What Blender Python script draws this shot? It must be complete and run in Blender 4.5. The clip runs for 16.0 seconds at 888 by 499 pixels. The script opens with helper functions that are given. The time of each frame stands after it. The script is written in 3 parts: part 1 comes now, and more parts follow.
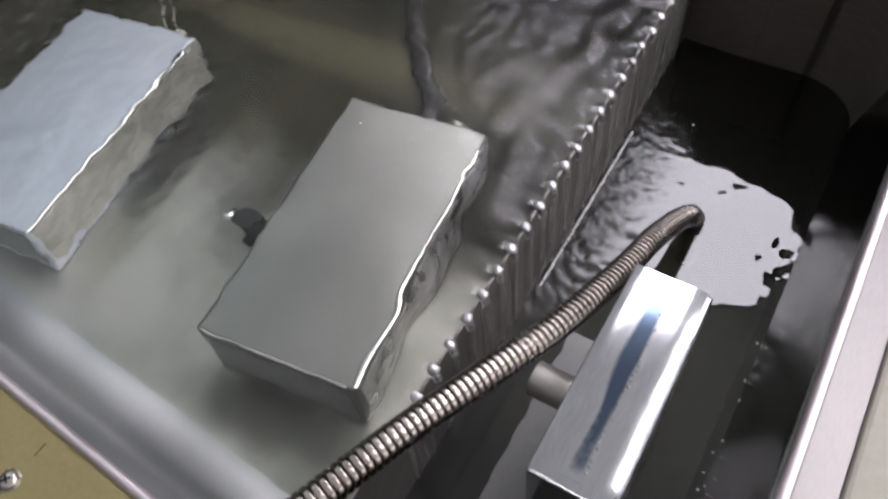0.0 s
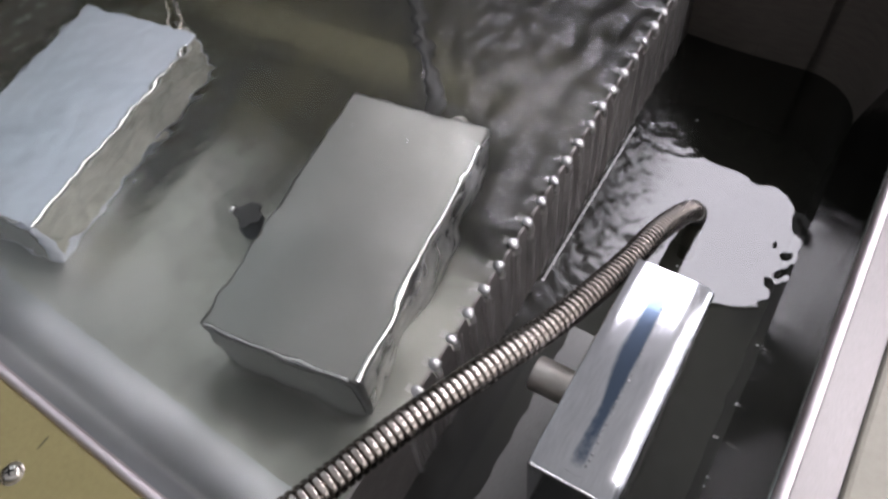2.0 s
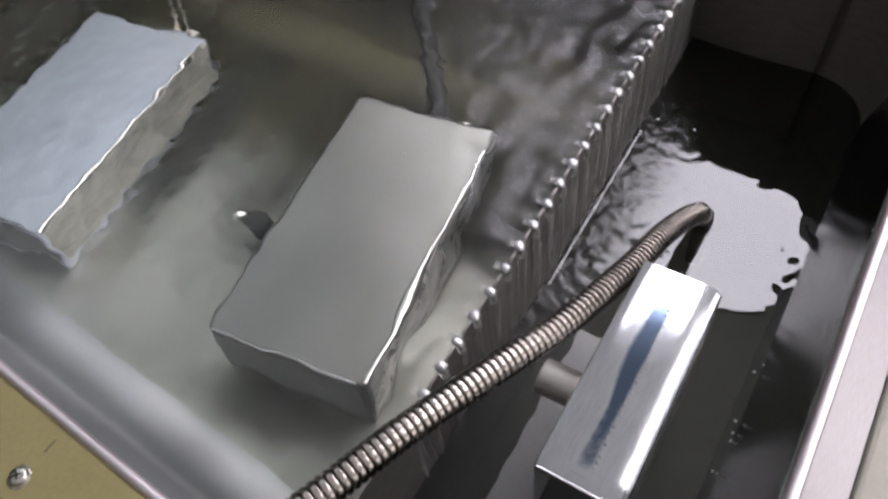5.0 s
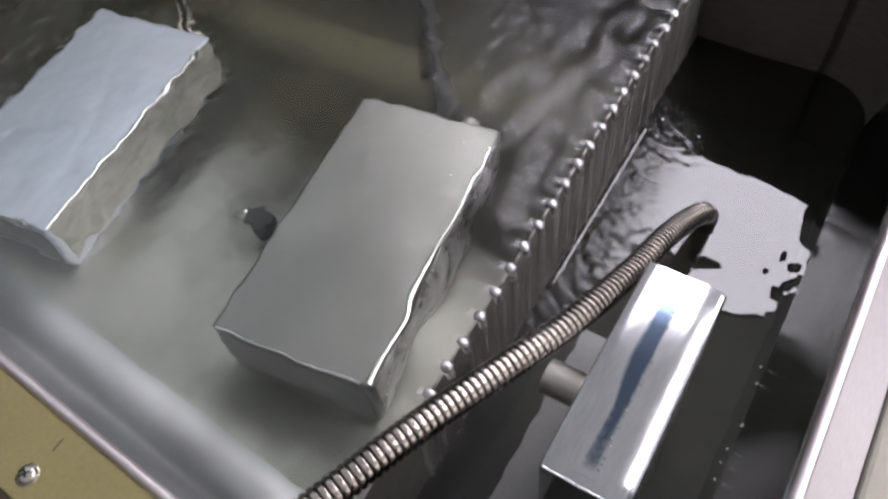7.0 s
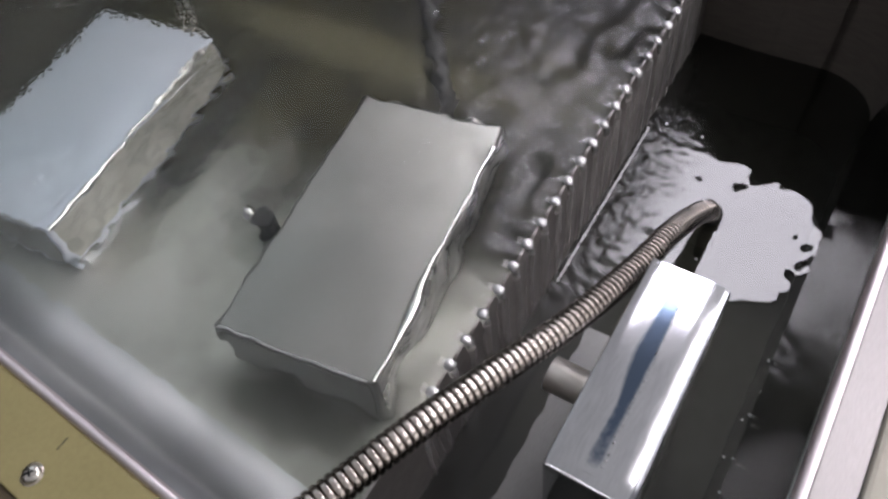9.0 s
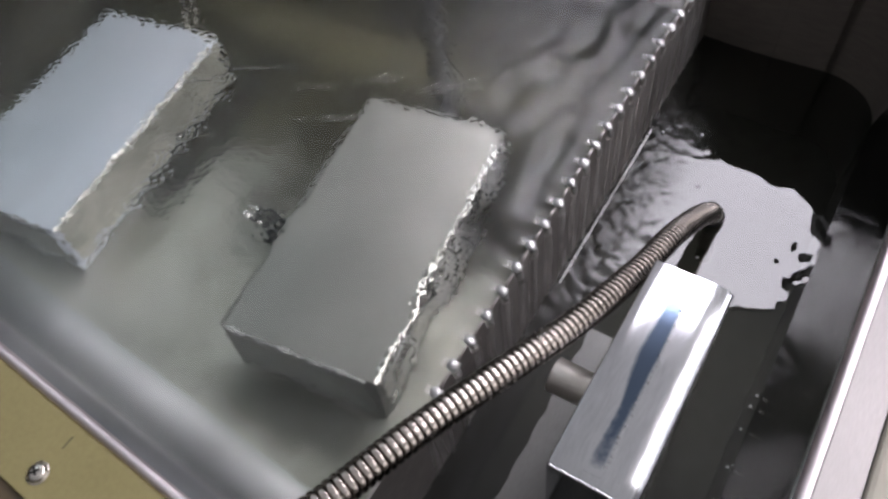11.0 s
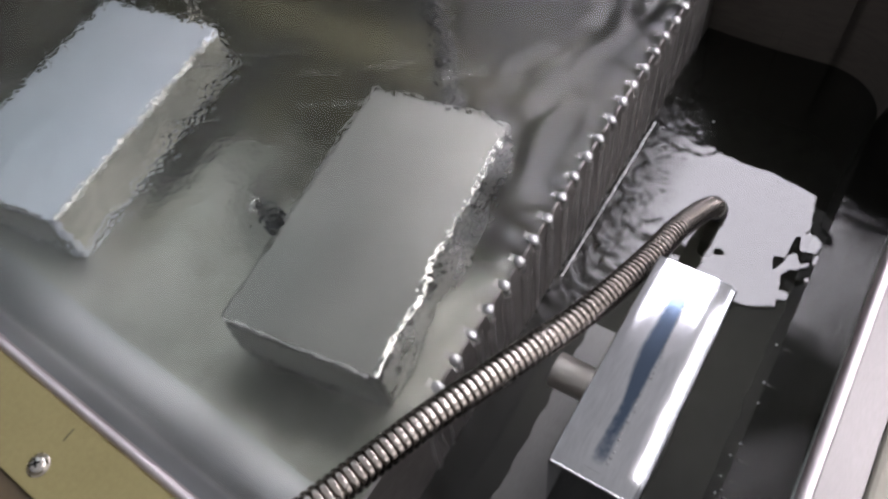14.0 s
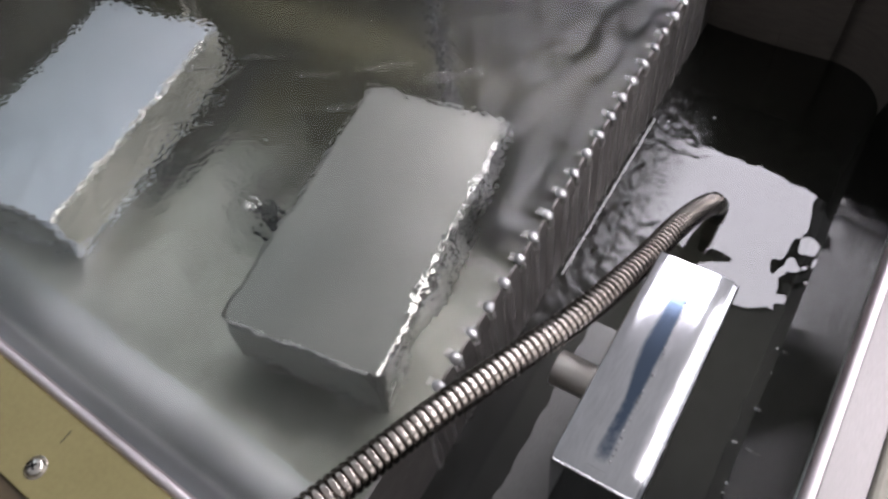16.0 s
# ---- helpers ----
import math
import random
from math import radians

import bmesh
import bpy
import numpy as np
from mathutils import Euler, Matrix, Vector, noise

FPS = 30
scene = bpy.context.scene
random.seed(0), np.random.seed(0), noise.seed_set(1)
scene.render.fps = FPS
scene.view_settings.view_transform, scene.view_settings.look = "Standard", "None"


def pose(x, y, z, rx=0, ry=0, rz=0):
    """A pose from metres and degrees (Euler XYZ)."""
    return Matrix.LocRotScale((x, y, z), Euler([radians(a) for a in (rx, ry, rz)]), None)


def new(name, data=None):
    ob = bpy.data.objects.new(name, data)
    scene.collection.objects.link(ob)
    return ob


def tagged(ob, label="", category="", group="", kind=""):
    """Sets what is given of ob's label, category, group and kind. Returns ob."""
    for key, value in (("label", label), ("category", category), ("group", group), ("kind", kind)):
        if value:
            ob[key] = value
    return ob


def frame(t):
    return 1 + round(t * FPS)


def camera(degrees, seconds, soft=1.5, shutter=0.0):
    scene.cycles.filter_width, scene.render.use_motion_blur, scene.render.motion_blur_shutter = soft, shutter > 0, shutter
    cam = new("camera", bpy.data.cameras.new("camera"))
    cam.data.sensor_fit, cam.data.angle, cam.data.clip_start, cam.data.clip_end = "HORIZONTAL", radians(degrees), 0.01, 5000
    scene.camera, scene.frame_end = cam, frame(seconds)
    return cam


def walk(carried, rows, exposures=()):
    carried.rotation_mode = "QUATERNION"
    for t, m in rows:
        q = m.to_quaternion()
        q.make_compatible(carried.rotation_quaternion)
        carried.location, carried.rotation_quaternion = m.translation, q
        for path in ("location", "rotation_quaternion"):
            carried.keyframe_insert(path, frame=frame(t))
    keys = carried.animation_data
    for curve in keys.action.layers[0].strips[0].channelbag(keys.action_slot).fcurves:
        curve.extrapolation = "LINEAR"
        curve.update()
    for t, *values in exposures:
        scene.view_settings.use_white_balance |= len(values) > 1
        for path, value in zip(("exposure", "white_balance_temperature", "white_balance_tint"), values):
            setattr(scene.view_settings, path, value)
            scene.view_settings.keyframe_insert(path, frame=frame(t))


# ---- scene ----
cam = camera(62.19, 16.0, soft=2.7)

# seconds, x, y, z, and turn in degrees: a hand-held camera over the tank
PATH = [
    (0, -0.0038, 0.0025, 0.4214, 34.196, 4.802, 30.937),
    (0.5, -0.0010, 0.0015, 0.4200, 34.313, 5.049, 30.940),
    (1, -0.0013, 0.0024, 0.4208, 34.031, 5.001, 31.005),
    (1.5, -0.0034, 0.0031, 0.4219, 33.814, 4.863, 31.001),
    (2, -0.0015, 0.0014, 0.4205, 34.053, 5.027, 31.127),
    (2.5, 0.0014, 0.0019, 0.4177, 34.330, 5.531, 31.268),
    (3, -0.0005, 0.0020, 0.4188, 34.262, 5.947, 31.437),
    (3.5, -0.0019, 0.0010, 0.4205, 34.310, 5.643, 31.526),
    (4, 0.0003, -0.0005, 0.4176, 34.658, 5.514, 31.149),
    (6.5, -0.0002, 0.0001, 0.4211, 34.494, 5.832, 31.529),
    (7, -0.0036, 0.0008, 0.4223, 34.151, 5.559, 31.456),
    (7.5, -0.0002, 0.0003, 0.4193, 34.590, 5.926, 31.651),
    (8, -0.0000, -0.0000, 0.4200, 34.636, 5.942, 31.616),
    (8.5, -0.0004, -0.0003, 0.4212, 34.545, 5.774, 31.549),
    (9, -0.0009, -0.0001, 0.4199, 34.356, 6.110, 31.452),
    (11.5, -0.0034, -0.0020, 0.4233, 34.326, 5.829, 31.698),
    (12, -0.0035, -0.0018, 0.4239, 34.225, 5.729, 31.742),
    (12.5, -0.0016, -0.0000, 0.4225, 34.372, 5.884, 31.763),
    (13, -0.0049, -0.0001, 0.4225, 33.882, 5.478, 31.643),
    (13.5, -0.0059, -0.0014, 0.4212, 33.938, 5.607, 31.750),
    (14, -0.0065, 0.0004, 0.4222, 33.553, 5.731, 31.904),
    (14.5, -0.0094, -0.0009, 0.4220, 33.589, 5.367, 31.780),
    (15, -0.0069, 0.0009, 0.4200, 33.694, 5.807, 31.751),
    (15.5, -0.0085, 0.0001, 0.4191, 33.591, 5.583, 31.510),
    (16, -0.0071, -0.0000, 0.4181, 33.623, 5.896, 31.530),
]
walk(cam, [(r[0], pose(*r[1:])) for r in PATH], exposures=[(0.0, 0.05), (16.0, 0.05)])

# ---- world and light ----
world = bpy.data.worlds.new("world")
scene.world = world
world.use_nodes = True
world.node_tree.nodes["Background"].inputs[0].default_value = (0.5, 0.53, 0.6, 1)
world.node_tree.nodes["Background"].inputs[1].default_value = 0.05

CEIL = 2.2            # ceiling above the main water level
PANEL_POWER = 15.0    # glow of the long ceiling light panel
SIDE_POWER = 10.0     # glow of the broad panel beside the tank
ROOF_POWER = 0.34     # added fill glow of the unseen ceiling
DAY_POWER = 1.9       # glow of the added, unseen east window
SKY_POWER = 1.5       # glow of the bluish rooflight

# levels and lines of the plan
OVER = -0.100         # overflow water
RIM = 0.030           # deck and rim
FLOOR = -0.128        # main tank floor
WEIR = -0.140         # weir plate's x
BACK = 0.622
FRONT = 0.004
LEFT = -1.50
SLANT = Matrix.Translation((-0.25, 0, 0)) @ Matrix.Rotation(math.radians(-3.5), 4, "Z") @ Matrix.Translation((0.25, 0, 0))   # the front edge runs a little askew
PITCH = 0.0208        # from tooth to tooth


# ---- materials ----
def mat(name):
    m = bpy.data.materials.new(name)
    m.use_nodes = True
    return m, m.node_tree.nodes, m.node_tree.links, m.node_tree.nodes["Principled BSDF"]


def ramp(nodes, a, b, ca, cb):
    r = nodes.new("ShaderNodeValToRGB")
    r.color_ramp.elements[0].position, r.color_ramp.elements[1].position = a, b
    r.color_ramp.elements[0].color, r.color_ramp.elements[1].color = (*ca, 1), (*cb, 1)
    return r


def noise_tex(nodes, links, scale, detail=4, stretch=(1, 1, 1), rough=0.55):
    c = nodes.new("ShaderNodeTexCoord")
    mp = nodes.new("ShaderNodeMapping")
    mp.inputs["Scale"].default_value = stretch
    n = nodes.new("ShaderNodeTexNoise")
    n.inputs["Scale"].default_value, n.inputs["Detail"].default_value, n.inputs["Roughness"].default_value = scale, detail, rough
    links.new(c.outputs["Object"], mp.inputs["Vector"])
    links.new(mp.outputs["Vector"], n.inputs["Vector"])
    return n


def surface(name, dark, light, rough, metal=0.0, grain=60, stretch=(1, 1, 1), stain=7, bump=0.05, rough_var=0.12, share=0.45):
    """Colour between two tones by stains and grain, roughness that varies, fine relief."""
    m, nodes, links, b = mat(name)
    big = noise_tex(nodes, links, stain, 5)
    fine = noise_tex(nodes, links, grain, 6, stretch)
    mix = nodes.new("ShaderNodeMath")
    mix.operation = "MULTIPLY_ADD"
    mix.inputs[1].default_value = share
    links.new(fine.outputs["Fac"], mix.inputs[0])
    half = nodes.new("ShaderNodeMath")
    half.operation = "MULTIPLY"
    half.inputs[1].default_value = 1 - share
    links.new(big.outputs["Fac"], half.inputs[0])
    links.new(half.outputs[0], mix.inputs[2])
    r = ramp(nodes, 0.35, 0.65, dark, light)
    links.new(mix.outputs[0], r.inputs["Fac"])
    links.new(r.outputs["Color"], b.inputs["Base Color"])
    rr = nodes.new("ShaderNodeMapRange")
    rr.inputs["From Min"].default_value, rr.inputs["From Max"].default_value = 0.35, 0.65
    rr.inputs["To Min"].default_value, rr.inputs["To Max"].default_value = max(0.02, rough - rough_var), rough + rough_var
    links.new(mix.outputs[0], rr.inputs["Value"])
    links.new(rr.outputs["Result"], b.inputs["Roughness"])
    b.inputs["Metallic"].default_value = metal
    if bump:
        bp = nodes.new("ShaderNodeBump")
        bp.inputs["Strength"].default_value, bp.inputs["Distance"].default_value = bump, 0.001
        links.new(fine.outputs["Fac"], bp.inputs["Height"])
        links.new(bp.outputs["Normal"], b.inputs["Normal"])
    return m


def glow(name, colour, power):
    m, nodes, links, b = mat(name)
    n = noise_tex(nodes, links, 1.5, 2)
    r = ramp(nodes, 0.3, 0.7, [c * 0.9 for c in colour], colour)
    links.new(n.outputs["Fac"], r.inputs["Fac"])
    links.new(r.outputs["Color"], b.inputs["Emission Color"])
    b.inputs["Emission Strength"].default_value = power
    b.inputs["Base Color"].default_value = (0.8, 0.8, 0.8, 1)
    return m


def water(name, tint, rough=0.0, ior=1.333):
    m, nodes, links, b = mat(name)
    b.inputs["Base Color"].default_value = (*tint, 1)
    b.inputs["Roughness"].default_value = rough
    b.inputs["IOR"].default_value = ior
    b.inputs["Transmission Weight"].default_value = 1.0
    return m


FLOOR_STEEL = surface("tank_floor_steel", (0.205, 0.208, 0.185), (0.475, 0.48, 0.452), 0.40, 1.0, 90, (1, 8, 1), 5, 0.003, 0.06, 0.12)


def rear_shaded(m):
    """Dim rear floor, put into the colour as an olive tone with a ragged edge."""
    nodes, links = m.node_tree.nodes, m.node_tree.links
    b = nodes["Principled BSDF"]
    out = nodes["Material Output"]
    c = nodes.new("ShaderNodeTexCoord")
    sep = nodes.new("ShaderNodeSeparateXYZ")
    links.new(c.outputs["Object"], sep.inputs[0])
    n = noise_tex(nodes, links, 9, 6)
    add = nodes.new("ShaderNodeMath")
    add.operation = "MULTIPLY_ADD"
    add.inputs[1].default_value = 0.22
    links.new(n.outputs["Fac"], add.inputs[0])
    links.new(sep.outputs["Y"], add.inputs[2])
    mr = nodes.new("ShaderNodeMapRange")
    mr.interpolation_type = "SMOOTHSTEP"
    mr.inputs["From Min"].default_value, mr.inputs["From Max"].default_value = REAR_SHADE
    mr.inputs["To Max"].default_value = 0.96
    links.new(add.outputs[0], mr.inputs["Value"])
    # diffuse olive tone that stands for the dimness of the rear floor
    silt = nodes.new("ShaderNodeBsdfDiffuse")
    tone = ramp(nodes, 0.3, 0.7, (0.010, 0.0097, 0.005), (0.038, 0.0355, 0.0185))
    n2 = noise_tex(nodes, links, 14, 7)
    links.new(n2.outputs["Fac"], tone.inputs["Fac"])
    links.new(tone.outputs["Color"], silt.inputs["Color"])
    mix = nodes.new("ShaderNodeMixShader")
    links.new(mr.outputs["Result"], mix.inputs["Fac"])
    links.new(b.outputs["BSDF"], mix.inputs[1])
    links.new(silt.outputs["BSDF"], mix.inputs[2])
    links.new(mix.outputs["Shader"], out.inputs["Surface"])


REAR_SHADE = (-0.045, 0.115)   # where the painted olive shade begins and is dense, along the bath
rear_shaded(FLOOR_STEEL)
WALL_STEEL = surface("tank_wall_steel", (0.30, 0.29, 0.27), (0.45, 0.44, 0.42), 0.38, 1.0, 80, (1, 1, 6), 6, 0.05, 0.08)
# block steel with the bluish roof reflection put into its base colour
SKY_SHEEN_STEEL = surface("block_steel_sky_sheen", (0.65, 0.685, 0.78), (0.74, 0.775, 0.87), 0.34, 1.0, 120, (1, 7, 1), 8, 0.002, 0.04, 0.10)
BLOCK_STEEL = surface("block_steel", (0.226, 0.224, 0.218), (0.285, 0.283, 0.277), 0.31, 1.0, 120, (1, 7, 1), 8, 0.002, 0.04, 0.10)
EDGE_STEEL = surface("edge_and_glint_steel", (0.80, 0.80, 0.80), (0.88, 0.88, 0.88), 0.20, 1.0, 200, (1, 1, 1), 20, 0.02, 0.05)
# paler tones for block faces; the light on them is put into the colour
DULL = surface("dull_lit_front", (0.22, 0.225, 0.205), (0.34, 0.345, 0.32), 0.55, 0.25, 60, (1, 1, 1), 22, 0.05, 0.08)
LIT_SIDE = surface("pale_lit_side", (0.27, 0.275, 0.235), (0.70, 0.71, 0.65), 0.55, 0.25, 60, (1, 1, 1), 22, 0.05, 0.08)
# mottled light and dark reflections, put into the side's colour
SHEEN_STEEL = surface("steel_painted_reflections", (0.20, 0.20, 0.195), (0.80, 0.80, 0.80), 0.30, 0.85, 60, (1, 1, 1), 30, 0.05, 0.08, 0.1)
RIM_STEEL = surface("rim_steel", (0.66, 0.59, 0.60), (0.78, 0.71, 0.72), 0.46, 1.0, 120, (7, 1, 1), 9, 0.05, 0.07)
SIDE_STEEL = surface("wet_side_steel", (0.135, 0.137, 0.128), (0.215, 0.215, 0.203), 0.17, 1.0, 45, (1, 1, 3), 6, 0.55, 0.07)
COVE_STEEL = surface("cove_steel", (0.40, 0.415, 0.43), (0.49, 0.505, 0.52), 0.48, 1.0, 100, (7, 1, 1), 7, 0.0, 0.03, 0.1)
LEDGE_STEEL = surface("ledge_steel", (0.215, 0.203, 0.203), (0.285, 0.268, 0.268), 0.46, 1.0, 140, (10, 1, 1), 9, 0.05, 0.06)
SHELF_STEEL = surface("wet_shelf_steel", (0.13, 0.13, 0.125), (0.185, 0.183, 0.178), 0.44, 1.0, 140, (10, 1, 1), 14, 0.05, 0.06)
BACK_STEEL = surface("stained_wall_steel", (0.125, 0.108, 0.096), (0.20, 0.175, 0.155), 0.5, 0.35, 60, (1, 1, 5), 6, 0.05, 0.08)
WEIR_STEEL = surface("weir_steel", (0.17, 0.158, 0.15), (0.38, 0.352, 0.335), 0.40, 0.8, 110, (1, 1, 5), 12, 0.06, 0.08)
BOX_STEEL = surface("box_steel", (0.43, 0.435, 0.45), (0.54, 0.545, 0.56), 0.11, 1.0, 90, (7, 1, 1), 12, 0.02, 0.02, 0.5)
TINT_STEEL = surface("blue_streaked_steel", (0.13, 0.16, 0.20), (0.18, 0.21, 0.25), 0.125, 1.0, 200, (1, 1, 1), 30, 0.03, 0.02)


def tinted(m):
    """Blue tone on bare steel, fading out from the weld with a cloudy edge."""
    nodes, links = m.node_tree.nodes, m.node_tree.links
    at = nodes.new("ShaderNodeAttribute")
    at.attribute_name = "tint"
    n = noise_tex(nodes, links, 260, 4)
    add = nodes.new("ShaderNodeMath")
    add.operation = "MULTIPLY_ADD"
    add.inputs[1].default_value = 0.5
    links.new(n.outputs["Fac"], add.inputs[0])
    links.new(at.outputs["Fac"], add.inputs[2])
    cr = ramp(nodes, 0.42, 1.0, (0.50, 0.505, 0.52), (0.09, 0.12, 0.17))
    links.new(add.outputs[0], cr.inputs["Fac"])
    links.new(cr.outputs["Color"], nodes["Principled BSDF"].inputs["Base Color"])


tinted(TINT_STEEL)
HOSE_STEEL = surface("hose_steel", (0.31, 0.277, 0.252), (0.47, 0.425, 0.39), 0.23, 1.0, 220, (1, 1, 1), 25, 0.05, 0.08)
CUFF_STEEL = surface("cuff_steel", (0.62, 0.58, 0.53), (0.74, 0.70, 0.65), 0.5, 1.0, 120, (1, 1, 1), 25, 0.03, 0.05, 0.2)
SCREW_STEEL = surface("screw_steel", (0.45, 0.42, 0.38), (0.70, 0.66, 0.60), 0.28, 1.0, 400, (1, 1, 1), 120, 0.1, 0.1)
OLIVE = surface("olive_paint", (0.222, 0.188, 0.080), (0.276, 0.237, 0.107), 0.45, 0.0, 260, (1, 1, 1), 10, 0.08, 0.08)
# brown that stands for the soft shadow beside the rim
RIM_SHADOW = surface("rim_shadow_brown", (0.24, 0.19, 0.09), (0.31, 0.25, 0.12), 0.6, 0.0, 300, (1, 1, 1), 30, 0.1, 0.08)
APRON = surface("brown_paint", (0.075, 0.055, 0.03), (0.11, 0.08, 0.045), 0.5, 0.0, 200, (1, 1, 1), 9, 0.08, 0.06)
CREAM = surface("cream_paint", (0.34, 0.32, 0.26), (0.40, 0.38, 0.32), 0.5, 0.0, 200, (1, 1, 1), 9, 0.08, 0.06)
DARK = surface("dark_recess", (0.003, 0.003, 0.003), (0.007, 0.007, 0.007), 0.6, 0.0, 200)
RUBBER = surface("grey_sheath", (0.012, 0.012, 0.011), (0.022, 0.022, 0.020), 0.55, 0.0, 180, (1, 1, 1), 20, 0.1)
WALL_PAINT = surface("wall_paint", (0.065, 0.062, 0.055), (0.095, 0.09, 0.08), 0.8, 0.0, 30, (1, 1, 1), 1.2, 0.1)
# even fill light, added to the unseen ceiling
ROOF_GLOW = glow("roof_fill_glow", (0.96, 0.97, 1.05), ROOF_POWER)
CONCRETE = surface("concrete", (0.16, 0.16, 0.15), (0.26, 0.25, 0.24), 0.8, 0.0, 40, (1, 1, 1), 2, 0.2)
CABINET = surface("cabinet_paint", (0.28, 0.28, 0.27), (0.36, 0.36, 0.35), 0.5, 0.0, 60, (1, 1, 1), 3, 0.05)
PANEL_GLOW = glow("panel_glow", (0.97, 0.93, 1.04), PANEL_POWER)
SIDE_GLOW = glow("side_panel_glow", (1.0, 0.94, 1.0), SIDE_POWER)
DAY_GLOW = glow("window_glow", (1.0, 0.95, 0.97), DAY_POWER)
SKY_GLOW = glow("rooflight_glow", (0.80, 0.90, 1.0), SKY_POWER)


def bath_water(name, tint, through_rough, gloss_rough):
    """Water whose tiny surface tremble blurs the mirror image more than the view down to the floor."""
    m, nodes, links, b = mat(name)
    nodes.remove(b)
    down = nodes.new("ShaderNodeBsdfRefraction")
    down.inputs["Color"].default_value = (*tint, 1)
    down.inputs["Roughness"].default_value, down.inputs["IOR"].default_value = through_rough, 1.333
    gloss = nodes.new("ShaderNodeBsdfAnisotropic")
    gloss.inputs["Color"].default_value = (1, 1, 1, 1)
    # calmer away from the weir
    c = nodes.new("ShaderNodeTexCoord")
    sep = nodes.new("ShaderNodeSeparateXYZ")
    links.new(c.outputs["Object"], sep.inputs[0])
    mr = nodes.new("ShaderNodeMapRange")
    mr.inputs["From Min"].default_value, mr.inputs["From Max"].default_value = -0.42, -0.24
    mr.inputs["To Min"].default_value, mr.inputs["To Max"].default_value = 0.74 * gloss_rough, gloss_rough
    links.new(sep.outputs["X"], mr.inputs["Value"])
    links.new(mr.outputs["Result"], gloss.inputs["Roughness"])
    f = nodes.new("ShaderNodeFresnel")
    f.inputs["IOR"].default_value = 1.333
    mix = nodes.new("ShaderNodeMixShader")
    links.new(f.outputs["Fac"], mix.inputs["Fac"])
    links.new(down.outputs["BSDF"], mix.inputs[1])
    links.new(gloss.outputs["BSDF"], mix.inputs[2])
    links.new(mix.outputs["Shader"], nodes["Material Output"].inputs["Surface"])
    return m


WATER_MAIN = bath_water("clear_greenish_water", (0.945, 0.95, 0.915), 0.09, 0.29)
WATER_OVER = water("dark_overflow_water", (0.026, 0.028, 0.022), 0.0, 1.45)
WATER_OVER.node_tree.nodes["Principled BSDF"].inputs["Transmission Weight"].default_value = 0.86   # a little cloudy


def churned(m):
    """Rougher towards the foot of the weir, where the falling streams stir the surface."""
    nodes, links = m.node_tree.nodes, m.node_tree.links
    c = nodes.new("ShaderNodeTexCoord")
    sep = nodes.new("ShaderNodeSeparateXYZ")
    links.new(c.outputs["Object"], sep.inputs[0])
    mr = nodes.new("ShaderNodeMapRange")
    mr.interpolation_type = "SMOOTHSTEP"
    mr.inputs["From Min"].default_value, mr.inputs["From Max"].default_value = WEIR + 0.02, WEIR + 0.085
    mr.inputs["To Min"].default_value, mr.inputs["To Max"].default_value = 0.26, 0.0
    links.new(sep.outputs["X"], mr.inputs["Value"])
    links.new(mr.outputs["Result"], nodes["Principled BSDF"].inputs["Roughness"])


churned(WATER_OVER)
WATER_JET = water("aerated_water", (0.88, 0.87, 0.86), 0.12)
WATER_JET.node_tree.nodes["Principled BSDF"].inputs["Transmission Weight"].default_value = 0.82
WATER_SHARP = water("sharp_rippled_water", (0.99, 0.99, 0.99), 0.10, 1.20)


def bending(name, rough, ior):
    """A layer that only bends the view; the bath below it gives the mirror image."""
    m, nodes, links, b = mat(name)
    nodes.remove(b)
    bend = nodes.new("ShaderNodeBsdfRefraction")
    bend.inputs["Color"].default_value = (0.985, 0.985, 0.98, 1)
    bend.inputs["Roughness"].default_value, bend.inputs["IOR"].default_value = rough, ior
    links.new(bend.outputs["BSDF"], nodes["Material Output"].inputs["Surface"])
    return m


WATER_FINE = bending("trembling_water", 0.23, 1.16)


# ---- mesh helpers ----
def part(name, bm, material, parent=None, label="", smooth=False):
    me = bpy.data.meshes.new(name)
    bm.normal_update()
    bm.to_mesh(me)
    bm.free()
    me.materials.append(material)
    if smooth:
        me.shade_smooth()
        me.set_sharp_from_angle(angle=radians(42))
    ob = new(name, me)
    if parent is not None:
        ob.parent = parent
    if label:
        ob["label"] = label
    return ob


def box_bm(x0, x1, y0, y1, z0, z1, bevel=0.0, segments=2):
    bm = bmesh.new()
    bmesh.ops.create_cube(bm, size=1, matrix=Matrix.Translation(((x0 + x1) / 2, (y0 + y1) / 2, (z0 + z1) / 2)) @ Matrix.Diagonal((x1 - x0, y1 - y0, z1 - z0, 1)))
    if bevel:
        bmesh.ops.bevel(bm, geom=bm.edges[:], offset=bevel, segments=segments, profile=0.5, affect="EDGES")
    return bm


def sheet(xs, ys, heights):
    """A grid surface over xs and ys."""
    nx, ny = len(xs), len(ys)
    X, Y = np.meshgrid(xs, ys, indexing="ij")
    verts = np.stack([X.ravel(), Y.ravel(), heights.ravel()], 1)
    i = np.arange(nx * ny).reshape(nx, ny)
    faces = np.stack([i[:-1, :-1].ravel(), i[1:, :-1].ravel(), i[1:, 1:].ravel(), i[:-1, 1:].ravel()], 1)
    me = bpy.data.meshes.new("sheet")
    me.from_pydata(verts.tolist(), [], faces.tolist())
    me.shade_smooth()
    return me


